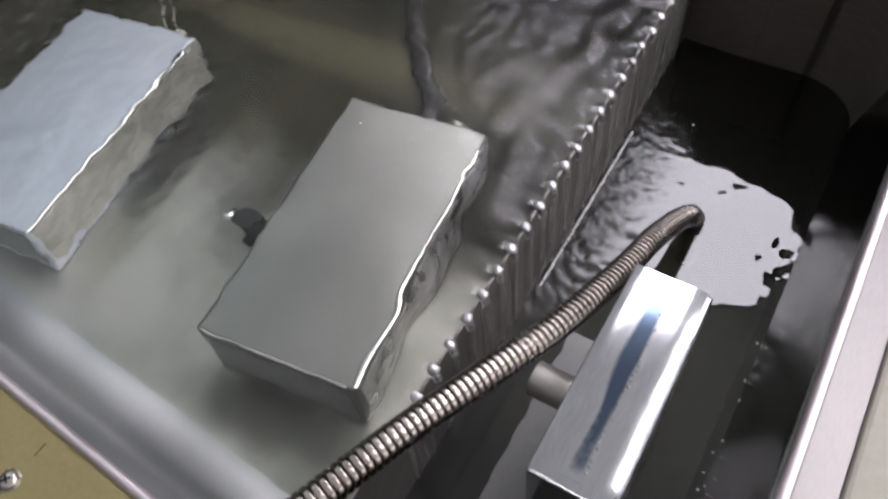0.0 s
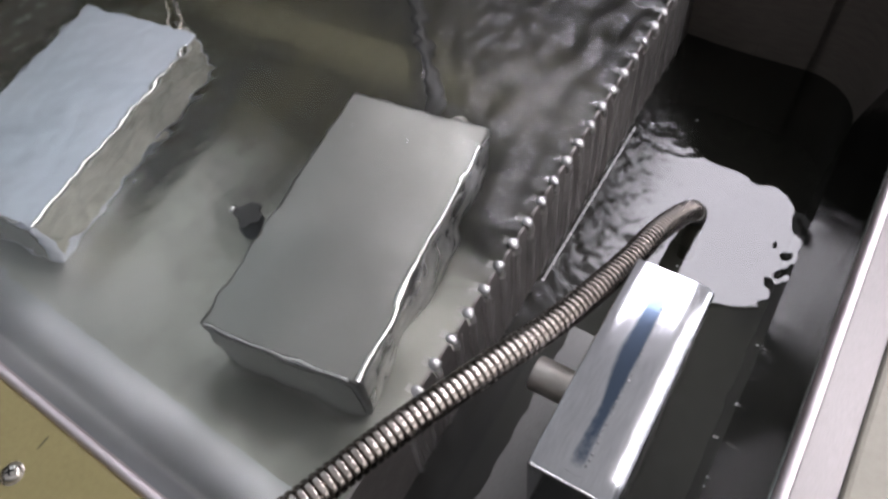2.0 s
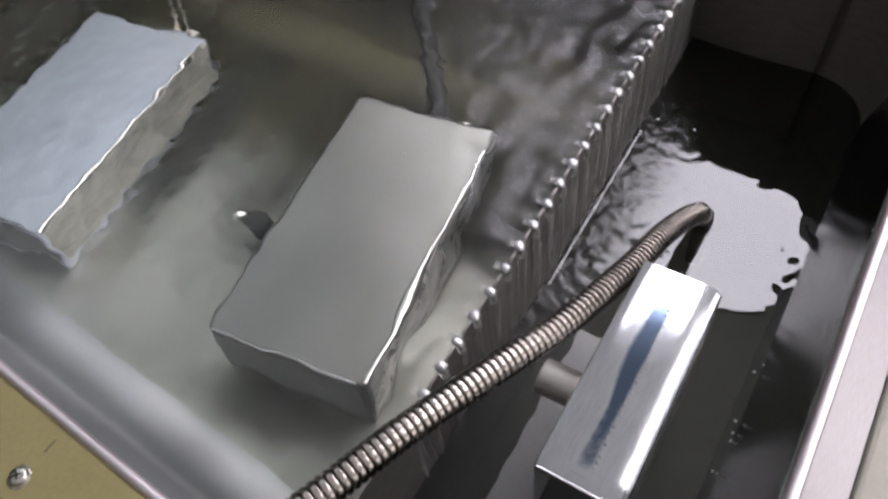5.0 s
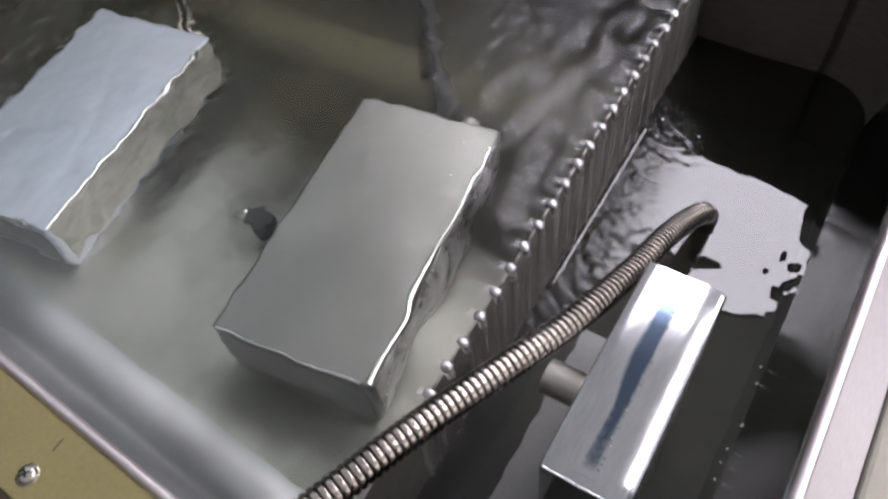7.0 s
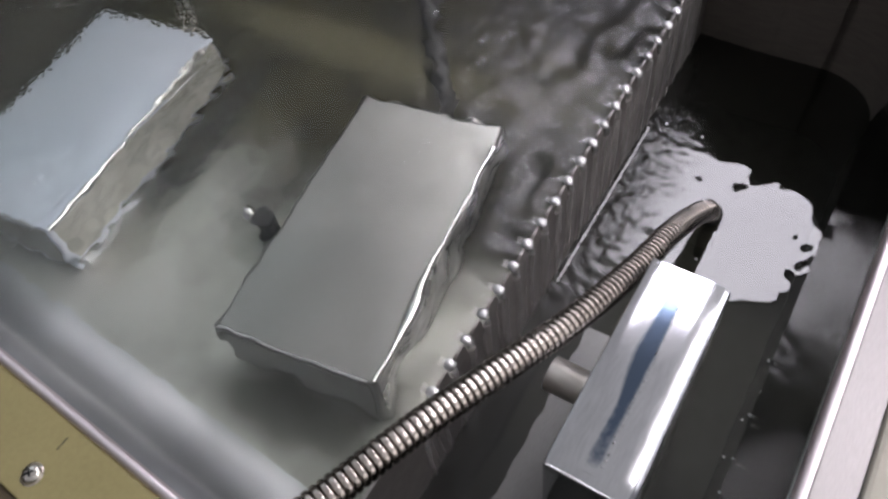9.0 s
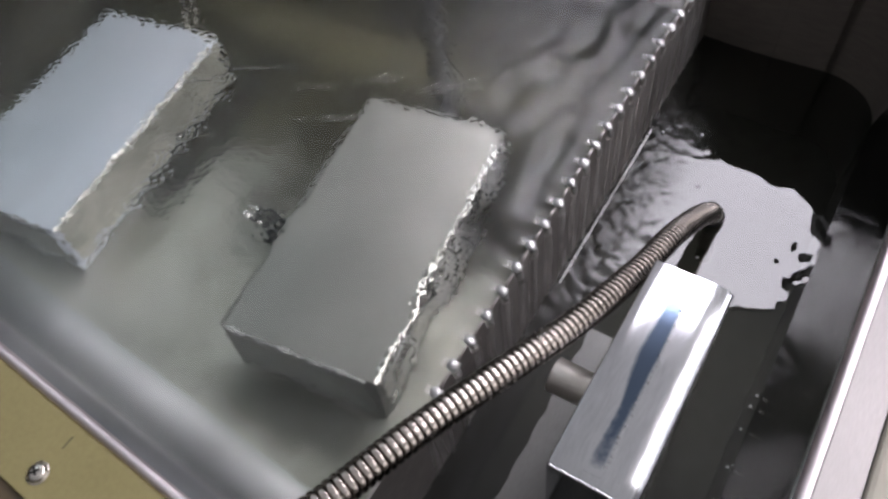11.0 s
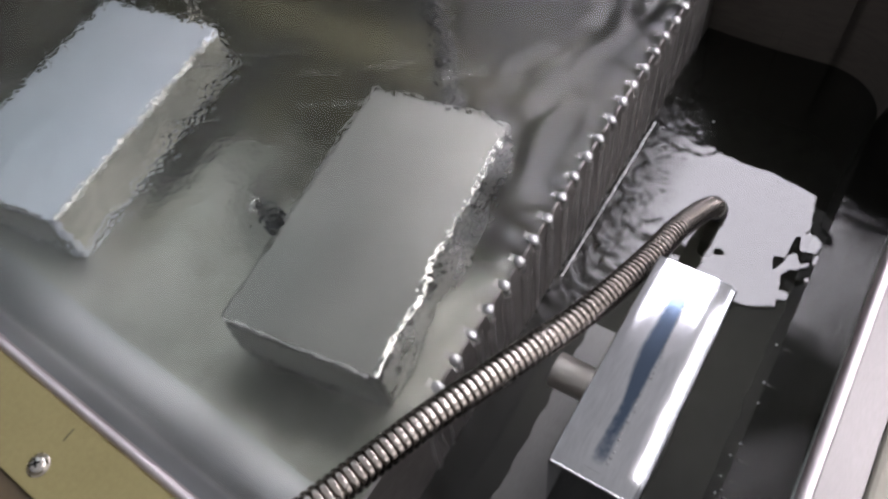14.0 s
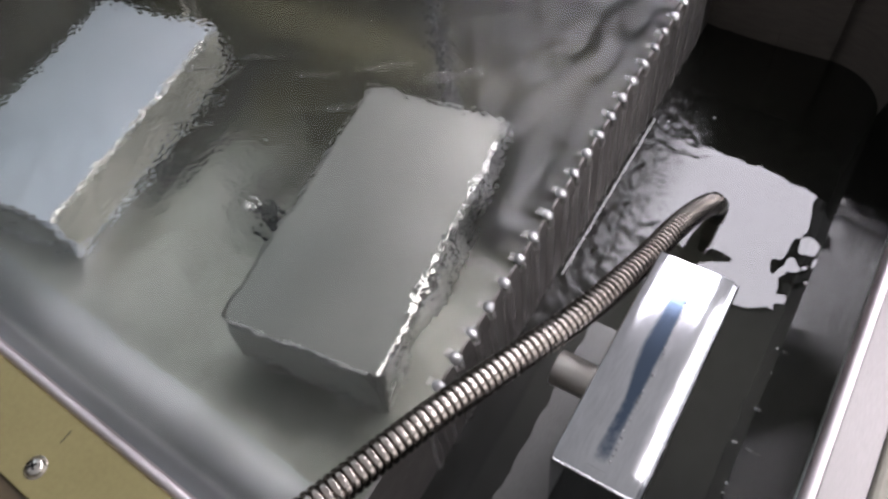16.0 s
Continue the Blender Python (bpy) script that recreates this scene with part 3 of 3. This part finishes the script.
# ---- blocks ----
def block(cx, cy, turn, label, steel, w, side, side_label, d=0.244):
    b = empty("submerged_block", pose(cx, cy, FLOOR, 0, 0, turn))
    top = 0.083
    body = box_bm(-w / 2, w / 2, -d / 2, d / 2, 0.0, top, 0.0028, 4)
    case = part("casing", body, steel, b, smooth=False)
    # small vent socket on the rear face where the cable leaves
    s = disc_bm([(0.011, 0.0), (0.011, 0.012), (0.008, 0.016), (0.008, 0.020)], 20)
    s.transform(Matrix.Translation((w * 0.22, d / 2 - 0.001, 0.045)) @ Matrix.Rotation(-math.pi / 2, 4, "X"))
    part("cable_gland", s, WALL_STEEL, case)
    # the white highlights on two top edges, built as bright tubes
    for name, p, q, r in (("edge_highlight", (w / 2 - 0.0016, -d / 2 + 0.003), (w / 2 - 0.0016, d / 2 - 0.004), 0.0024), ("edge_highlight", (-w / 2 + 0.004, -d / 2 + 0.0011), (w / 2 - 0.004, -d / 2 + 0.0011), 0.0014)):
        part(name, tube_bm([Vector((*p, top - r + 0.0006)), Vector((*q, top - r + 0.0006))], lambda s, r=r: r, 0.02, 14), EDGE_STEEL, case, "edge highlight, built as a bright tube", True)
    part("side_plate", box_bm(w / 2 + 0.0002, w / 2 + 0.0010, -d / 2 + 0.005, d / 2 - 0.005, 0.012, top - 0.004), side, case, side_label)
    part("front_plate", box_bm(-w / 2 + 0.005, w / 2 - 0.005, -d / 2 - 0.0010, -d / 2 - 0.0002, 0.012, top - 0.006), DULL, case, "dull front face, painted paler for the light on it")
    for sx in (-1,):
        part("seam_strip", box_bm(sx * (w / 2 + 0.0002) - 0.0004, sx * (w / 2 + 0.0002) + 0.0004, -d / 2 + 0.004, d / 2 - 0.004, 0.006, 0.010), WALL_STEEL, case)
    return tagged(b, label, "transducer block", group="submerged blocks")


HOSE_LINE = [(-0.174, -0.190, -0.10), (-0.182, -0.165, 0.010), (-0.177, -0.115, 0.053), (-0.165, -0.055, 0.066), (-0.1525, -0.006, 0.065),
             (-0.1373, 0.0397, 0.0600), (-0.1228, 0.0845, 0.0540), (-0.1092, 0.1232, 0.0460), (-0.0981, 0.1549, 0.0380),
             (-0.0873, 0.1857, 0.0290), (-0.0770, 0.2244, 0.0170), (-0.0677, 0.2771, -0.0040), (-0.0625, 0.3209, -0.0220),
             (-0.0560, 0.366, -0.050), (-0.0510, 0.3995, -0.081), (-0.0498, 0.4095, -0.105), (-0.0492, 0.4125, -0.150), (-0.049, 0.413, -0.2)]


def fittings():
    # flexible steel hose over the weir into the overflow
    line = spline(HOSE_LINE, 16)
    hose = empty("flexible_hose", pose(-0.1, 0.2, 0.03))
    inv = hose.matrix_world.inverted()
    rib = 0.0046

    def ribbed(s):
        u = (s / rib) % 1.0
        deep = 0.0021 * min(1.0, max(0.35, (0.800 - s) / 0.05))      # the ribs flatten towards the cuff
        return 0.0090 - deep + deep * max(0.0, 1 - (abs(u - 0.5) / 0.5) ** 4.5) ** 0.55
    n = next(i for i, p in enumerate(line) if p.y > 0.394)
    bm = tube_bm(line[:n + 1], ribbed, rib / 14, 28)
    bm.transform(inv)
    part("corrugated_tube", bm, HOSE_STEEL, hose, smooth=True)
    bm = tube_bm(line[n - 1:], lambda s: 0.0084 - 0.0012 * min(1.0, s / 0.02), 0.001, 28)
    bm.transform(inv)
    cuff = part("end_cuff", bm, CUFF_STEEL, hose, "smooth pale end cuff dipping into the water", True)
    # the dark inside of the open mouth, built as a ring around the cuff
    ring = [p for p in line if -0.102 < p.z < -0.090 and p.y > 0.39]
    bm = tube_bm(ring, lambda s: 0.0089, 0.001, 24)
    bm.transform(inv)
    part("end_ring", bm, RUBBER, cuff, "dark ring for the shaded open mouth of the hose", True)
    tagged(hose, "shiny corrugated stainless steel hose reaching over the weir", "hose")

    # steel float box in the overflow
    x0, x1, y0, y1 = -0.0625, -0.0085, 0.1215, 0.2865
    bx = empty("steel_box", pose((x0 + x1) / 2, (y0 + y1) / 2, -0.26))
    inv = bx.matrix_world.inverted()
    up = Matrix.Translation((0, 0, 0.02)) @ Matrix.Diagonal((0.9524, 0.9524, 0.9524, 1))   # the whole box, raised
    def dome(y):
        """The thin lid sags towards its far end and is rolled down at its near end."""
        v = (y - y0) / (y1 - y0)
        return -0.0044 * max(0.0, (v - 0.28) / 0.72) ** 2 - 0.0020 * max(0.0, (0.085 - v) / 0.085) ** 2

    section = [(x0, -0.294), (x0, -0.0012), (x0 + 0.0003, -0.0004), (x0 + 0.0010, 0.0), (x0 + 0.02, 0.0), (x1 - 0.0145, 0.0), (x1 - 0.0125, -0.00007), (x1 - 0.0080, -0.00046), (x1 - 0.0036, -0.00100), (x1 - 0.0030, -0.0030),
               (x1 - 0.0022, -0.0040), (x1 - 0.0010, -0.0034), (x1 - 0.0003, -0.0042), (x1, -0.0065), (x1, -0.294)]
    bm = bmesh.new()
    loops = []
    for i in range(34):
        y = y0 + 0.002 + (y1 - y0 - 0.004) * i / 33
        loops.append([bm.verts.new((x, y, z + (dome(y) if z > -0.1 else 0.0))) for x, z in section])
    for p, q in zip(loops, loops[1:]):
        for k in range(len(section)):
            bm.faces.new((p[k], p[(k + 1) % len(section)], q[(k + 1) % len(section)], q[k]))
    bm.faces.new(loops[0])
    bm.faces.new(loops[-1])
    bmesh.ops.recalc_face_normals(bm, faces=bm.faces[:])
    bmesh.ops.bevel(bm, geom=[e for e in bm.edges if abs(e.verts[0].co.y - e.verts[1].co.y) < 1e-6 and len({f.normal.y > 0.9 or f.normal.y < -0.9 for f in e.link_faces}) == 2 and min(e.verts[0].co.z, e.verts[1].co.z) > -0.2], offset=0.0007, segments=2, affect="EDGES")
    bm.transform(inv @ up)
    case = part("casing", bm, BOX_STEEL, bx, smooth=True)
    bm = tube_bm([Vector((x0 + 0.0015, y0 + 0.0022, dome(y0 + 0.002) - 0.0004)), Vector((x1 - 0.0045, y0 + 0.0022, dome(y0 + 0.002) - 0.0006))], lambda s: 0.0009 + 0.00018 * math.sin(s * 2600), 0.0006, 10)
    bm.transform(inv @ up)
    part("front_edge", bm, EDGE_STEEL, case, "bright uneven weld along the front edge", True)
    # weld along the lid, with a blue streak beside it
    bm = bmesh.new()
    fade = bm.verts.layers.float.new("tint")
    n = 60
    rows = []
    for i in range(n + 1):
        u = i / n
        y = 0.130 + (0.2835 - 0.130) * u
        wl = 0.0050 + 0.0009 * math.sin(i * 0.22 + 1) + 0.0042 * min(1, max(0, u - 0.3) * 4)
        end = min(1, u / 0.06, (1 - u) / 0.06) * min(1, 0.55 + u)
        row = []
        for x, z, f in ((-0.0375 - wl, 0.00012, 0.0), (-0.0375 - wl * 0.55, 0.0002, 0.85), (-0.0372, 0.00025, 1.0), (-0.0345, 0.0002, 0.9), (-0.0318 + 0.0004 * math.sin(i * 0.4), 0.00012, 0.0)):
            v = bm.verts.new((x, y, z + dome(y)))
            v[fade] = f * end
            row.append(v)
        rows.append(row)
    for a, b in zip(rows, rows[1:]):
        for k in range(4):
            bm.faces.new((a[k], a[k + 1], b[k + 1], b[k]))
    bm.transform(inv @ up)
    part("blue_streak", bm, TINT_STEEL, case, "blue-grey streak beside the weld")
    bm = bmesh.new()
    rng = random.Random(5)
    for i in range(34):
        y = 0.137 + 0.0040 * i
        bmesh.ops.create_icosphere(bm, subdivisions=1, radius=0.0009 * rng.uniform(0.6, 1.2), matrix=Matrix.Translation((-0.0325 + rng.uniform(-0.0008, 0.0008), y, 0.0002 + dome(y))))
    bm.transform(inv @ up)
    part("weld_bead", bm, BOX_STEEL, case, "dotted bright weld bead", True)
    # shelf between weir and box, just clear of the water
    bm = bmesh.new()
    rng = random.Random(3)
    cols = []
    for i in range(41):
        y = 0.085 + 0.178 * i / 40
        xl = -0.0945 + rng.uniform(-0.0007, 0.0007) + 0.0008 * math.sin(i * 0.9)
        cols.append([bm.verts.new((xl, y, OVER + 0.0045)), bm.verts.new((x0 - 0.0005, y, OVER + 0.0045)), bm.verts.new((x0 - 0.0005, y, OVER + 0.002)), bm.verts.new((xl, y, OVER + 0.002))])
    for p, q in zip(cols, cols[1:]):
        for k in range(4):
            bm.faces.new((p[k], p[(k + 1) % 4], q[(k + 1) % 4], q[k]))
    bm.faces.new(cols[0])
    bm.faces.new(cols[-1][::-1])
    bmesh.ops.recalc_face_normals(bm, faces=bm.faces[:])
    bm.transform(inv)
    part("shelf_plate", bm, SHELF_STEEL, bx, "grey wet shelf plate beside the box")
    # stub pipe on the box
    s = disc_bm([(0.0118, 0.0), (0.0125, 0.0008), (0.0125, 0.0285), (0.0140, 0.029), (0.0140, 0.0315)], 28)
    s.transform(inv @ up @ Matrix.Translation((-0.0930, 0.194, -0.046)) @ Matrix.Rotation(math.pi / 2, 4, "Y"))
    part("stub_pipe", s, CUFF_STEEL, bx, "short round steel stub pipe on the side of the box", True)
    tagged(bx, "polished stainless steel box with a weld seam on its lid", "box")

    # drain in the tank floor; its hole sits on an added pipe to stay sharp
    dr = empty("drain", pose(-0.3715, 0.2125, FLOOR))
    pipe = part("standpipe", disc_bm([(0.0105, 0.0), (0.0105, 0.034), (0.0098, 0.035), (0.0088, 0.035)], 28), DARK, dr, "dark drain pipe")
    part("opening", disc_bm([(0.0092, 0.0345), (0.0092, 0.0348)], 24), DARK, pipe, "black drain opening")
    # the white glint left of the hole, built as a bright ball
    bm = bmesh.new()
    bmesh.ops.create_uvsphere(bm, u_segments=16, v_segments=10, radius=0.0068, matrix=Matrix.Translation((-0.0135, -0.003, 0.0345)))
    bmesh.ops.create_cone(bm, segments=12, radius1=0.002, radius2=0.002, depth=0.034, matrix=Matrix.Translation((-0.0125, -0.003, 0.017)))
    part("drain_glint", bm, EDGE_STEEL, dr, "glint beside the drain, built as a bright ball", True)
    tagged(dr, "small round black drain in the steel tank floor", "drain")

    # cables of the blocks
    c = part("cable", tube_bm(spline([(-0.285, 0.356, -0.080), (-0.302, 0.401, -0.112), (-0.328, 0.432, -0.117), (-0.363, 0.475, -0.118), (-0.395, 0.515, -0.118), (-0.445, 0.578, -0.116), (-0.463, 0.606, -0.09), (-0.466, 0.612, 0.0), (-0.468, 0.614, 0.080), (-0.470, 0.640, 0.084)], 10), lambda s: 0.0082, 0.004, 14), RUBBER, smooth=True)
    tagged(c, "dark grey sheathed cable running under water from a block", "cable", group="cables")
    for dx in (0.0, 0.014):
        c = part("cable", tube_bm(spline([(-0.558 + dx, 0.332, -0.060), (-0.582 + dx, 0.357, -0.040), (-0.608 + dx, 0.382, 0.0), (-0.650 + dx, 0.45, 0.05), (-0.68 + dx * 1.5, 0.615, 0.075), (-0.68 + dx * 1.5, 0.65, 0.07)], 10), lambda s: 0.0016, 0.004, 10), SCREW_STEEL, smooth=True)
        tagged(c, "thin shiny wire leaving the water behind a block", "cable", group="thin wires")


def tone_sheet(cx, cy, turn, length, width, label, dense=0.85, tones=((0.010, 0.010, 0.006), (0.030, 0.028, 0.018))):
    """Painted floor shade and one pale band; each thins out towards its ragged edge."""
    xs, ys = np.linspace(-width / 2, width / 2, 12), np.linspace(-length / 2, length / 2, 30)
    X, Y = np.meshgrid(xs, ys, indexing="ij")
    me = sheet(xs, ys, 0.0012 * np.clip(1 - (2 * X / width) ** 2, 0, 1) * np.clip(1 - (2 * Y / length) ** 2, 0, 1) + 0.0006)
    m, nodes, links, b = mat("floor_tone")
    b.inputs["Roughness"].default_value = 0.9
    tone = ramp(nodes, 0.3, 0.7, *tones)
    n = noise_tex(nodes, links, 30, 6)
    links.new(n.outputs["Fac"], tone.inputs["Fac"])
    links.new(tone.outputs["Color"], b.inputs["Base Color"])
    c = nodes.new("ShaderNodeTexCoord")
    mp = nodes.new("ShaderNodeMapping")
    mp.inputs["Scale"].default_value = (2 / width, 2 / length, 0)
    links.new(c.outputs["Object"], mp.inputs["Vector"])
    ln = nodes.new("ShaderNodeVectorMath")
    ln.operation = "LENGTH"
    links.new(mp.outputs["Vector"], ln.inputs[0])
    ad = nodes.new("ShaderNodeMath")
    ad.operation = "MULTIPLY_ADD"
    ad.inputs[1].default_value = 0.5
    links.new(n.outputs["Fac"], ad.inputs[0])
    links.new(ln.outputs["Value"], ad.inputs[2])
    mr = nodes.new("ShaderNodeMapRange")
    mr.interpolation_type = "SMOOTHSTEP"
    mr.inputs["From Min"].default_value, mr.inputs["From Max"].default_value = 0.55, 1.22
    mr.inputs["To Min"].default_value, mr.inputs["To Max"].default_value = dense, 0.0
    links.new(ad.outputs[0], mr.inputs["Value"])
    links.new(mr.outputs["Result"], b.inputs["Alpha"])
    me.materials.append(m)
    ob = new("floor_tone", me)
    ob.matrix_world = pose(cx, cy, FLOOR, 0, 0, turn)
    tagged(ob, label, "silt", kind="stuff")


def deck():
    p = empty("deck_panel", pose(-0.6, -0.025, RIM - 0.003))
    inv = p.matrix_world.inverted()
    # the thin brown strip paints the soft shadow where panel meets rim
    for name, bm, m, label in (("panel", box_bm(LEFT - 0.05, -0.13, -0.051, FRONT - 0.0085, RIM - 0.012, RIM - 0.003, 0.0012), OLIVE, ""),
                               ("shadow_strip", box_bm(LEFT - 0.05, -0.13, FRONT - 0.0088, FRONT - 0.0070, RIM - 0.010, RIM - 0.0026, 0.0004), RIM_SHADOW, "soft brown shadow along the rim, built as a thin strip")):
        bm.transform(inv @ SLANT)
        part(name, bm, m, p, label)
    tagged(p, "olive-yellow painted deck panel beside the bath", "panel")
    ap = part("front_apron", box_bm(LEFT - 0.05, -0.13, -0.30, -0.0515, RIM - 0.022, RIM - 0.008, 0.001), APRON)
    ap.data.transform(SLANT)
    tagged(ap, "dark brown painted apron in front of the olive panel", "panel")
    sc = empty("screw", pose(-0.3075, -0.0335, RIM - 0.003, 0, 0, 20))
    head = part("head", disc_bm([(0.0062, 0.0), (0.0062, 0.0010), (0.0056, 0.0022), (0.0042, 0.0031), (0.0022, 0.0036), (0.0006, 0.0037)], 28), SCREW_STEEL, sc, smooth=True)
    for a in (0, 90):
        b = box_bm(-0.0026, 0.0026, -0.0006, 0.0006, 0.0026, 0.00385)
        b.transform(Matrix.Rotation(math.radians(a + 35), 4, "Z"))
        part("cross_slot", b, DARK, head)
    part("washer", disc_bm([(0.0070, 0.0), (0.0070, 0.0005), (0.0064, 0.0008)], 28), SCREW_STEEL, sc)
    tagged(sc, "cross-head steel screw in the olive deck panel", "screw")
    s = part("scratch", box_bm(-0.0042, 0.0042, -0.0003, 0.0003, 0, 0.0002), DARK)
    s.matrix_world = pose(-0.3058, -0.0119, RIM - 0.003, 0, 0, 89)
    tagged(s, "short dark scratch in the olive paint", "scratch")
    l = empty("ledge", pose(0.07, 0.18, RIM))
    inv = l.matrix_world.inverted()
    for name, bm, m, label in (("top_strip", box_bm(0.0641, 0.0855, -0.30, 0.66, RIM - 0.006, RIM, 0.0008), LEDGE_STEEL, ""),
                               ("inner_lip", profile_bm([(0.0578, RIM - 0.0075)] + [(0.0625 - 0.0046 * math.cos(q), RIM - 0.0046 + 0.0048 * math.sin(q)) for q in np.linspace(0.1, math.pi / 2, 9)] + [(0.0640, RIM + 0.0002), (0.0640, RIM - 0.0075)], -0.30, 0.66), RIM_STEEL, "bright rolled inner lip")):
        bm.transform(inv)
        part(name, bm, m, l, label, name == "inner_lip")
    tagged(l, "pale brushed steel ledge along the overflow", "ledge")
    c = part("side_rail", box_bm(0.0860, 0.20, -0.30, 0.66, RIM - 0.010, RIM + 0.003, 0.003), CREAM)
    tagged(c, "cream painted side rail beside the steel ledge", "rail")
    k = part("rear_deck", box_bm(LEFT - 0.05, 0.2, BACK + 0.012, 0.95, RIM - 0.012, 0.068, 0.002), CABINET)
    tagged(k, "grey painted rear deck behind the tank", "panel")
    e = part("end_deck", box_bm(LEFT - 0.35, LEFT - 0.052, -0.30, 0.95, RIM - 0.012, RIM - 0.003, 0.002), CABINET)
    tagged(e, "grey painted end deck of the machine", "panel")
    f = part("front_deck", box_bm(-0.129, 0.0600, -0.30, -0.168, RIM - 0.012, RIM - 0.003, 0.001), OLIVE)
    tagged(f, "olive-yellow painted front deck panel", "panel")
    cab = empty("machine_cabinet", pose(-0.7, 0.3, -0.86))
    inv = cab.matrix_world.inverted()
    for name, dims in (("front_panel", (LEFT - 0.35, 0.2, -0.30, -0.29, -0.86, RIM - 0.013)), ("rear_panel", (LEFT - 0.35, 0.2, 0.94, 0.95, -0.86, RIM - 0.013)),
                       ("end_panel", (LEFT - 0.35, LEFT - 0.34, -0.289, 0.939, -0.86, RIM - 0.013)), ("side_panel", (0.19, 0.2, -0.289, 0.939, -0.86, RIM - 0.013)),
                       ("base_panel", (LEFT - 0.339, 0.189, -0.289, 0.939, -0.86, -0.84))):
        bm = box_bm(*dims)
        bm.transform(inv)
        part(name, bm, CABINET, cab)
    tagged(cab, "grey painted steel cabinet carrying the wash tank", "cabinet")


room()
tank()
weir()
STREAMS = streams()
MAIN_WATER, OVER_WATER, FINE, GLINTS = waters()
block(-0.2700, 0.2345, 7.5, "flat grey steel block under water beside the weir", BLOCK_STEEL, 0.129, SHEEN_STEEL, "side with mottled reflections painted on")
block(-0.5815, 0.2145, 7.5, "flat steel block under water, blue sheen in its colour, wires behind it", SKY_SHEEN_STEEL, 0.138, LIT_SIDE, "cloudy side, painted pale for the light on it")
fittings()
deck()
BUBBLES = froth()
# the first four put shade and dark reflections into the floor's colour
tone_sheet(-0.4975, 0.262, 7.5, 0.26, 0.062, "shadow beside a block, painted as a dark patch on the floor")
tone_sheet(-0.194, 0.345, 10, 0.15, 0.10, "shade near the weir, painted as a dark patch on the floor", 0.97)
tone_sheet(-0.262, 0.090, 97.5, 0.20, 0.075, "faint shadow before a block, painted on the floor", 0.45)
tone_sheet(-0.775, 0.290, 7.5, 0.40, 0.22, "dark water reflection behind a block, painted as a patch on the floor", 0.97)
tone_sheet(-0.430, 0.430, 92, 0.56, 0.085, "low pale olive band across the rear floor", 0.5, ((0.060, 0.057, 0.028), (0.13, 0.122, 0.062)))


def motions():
    # the bath heaves and drifts to and fro along the weir
    rows = [(t, pose(0, 0.016 * math.sin(1.9 * t) + 0.012 * math.sin(3.1 * t + 1), 0.0005 * math.sin(4.3 * t))) for t in np.arange(0, 16.01, 0.2)]
    walk(MAIN_WATER, rows)
    rows = [(t, pose(0, 0.010 * math.sin(3.3 * t + 2) + 0.008 * math.sin(5.1 * t), OVER + 0.0006 * math.sin(6.1 * t))) for t in np.arange(0, 16.01, 0.2)]
    walk(OVER_WATER, rows)
    for k, o in enumerate(BUBBLES):
        x, y, z = o.location
        walk(o, [(t, pose(x + 0.0025 * math.sin(0.9 * t + k), y + 0.010 * math.sin(0.45 * t + 2 * k) - 0.0006 * t, z)) for t in np.arange(0, 16.01, 0.5)])
    rng = random.Random(9)
    rows = [(0, pose(-1.15, 0, 0.004)), (8.7, pose(-1.15, 0, 0.004))]
    rows += [(8.7 + 0.1 * k, pose(-1.15 + 0.6725 * k / 6, 0, 0.004)) for k in range(1, 6)]
    rows += [(9.3 + 0.1 * k, pose(-0.4775, rng.uniform(-.004, .004), 0.004)) for k in range(0, 68)]
    walk(FINE, rows)
    walk(GLINTS, [(t, Matrix.Translation((0, 0, 0.0038)) @ m) for t, m in rows])
    for k, s in enumerate(STREAMS):
        x, y, z = s.location
        walk(s, [(t, pose(x, y + 0.0009 * math.sin(7 * t + k * 1.7), 0.0012 * math.sin(9 * t + k))) for t in np.arange(0, 16.01, 0.4)])


motions()
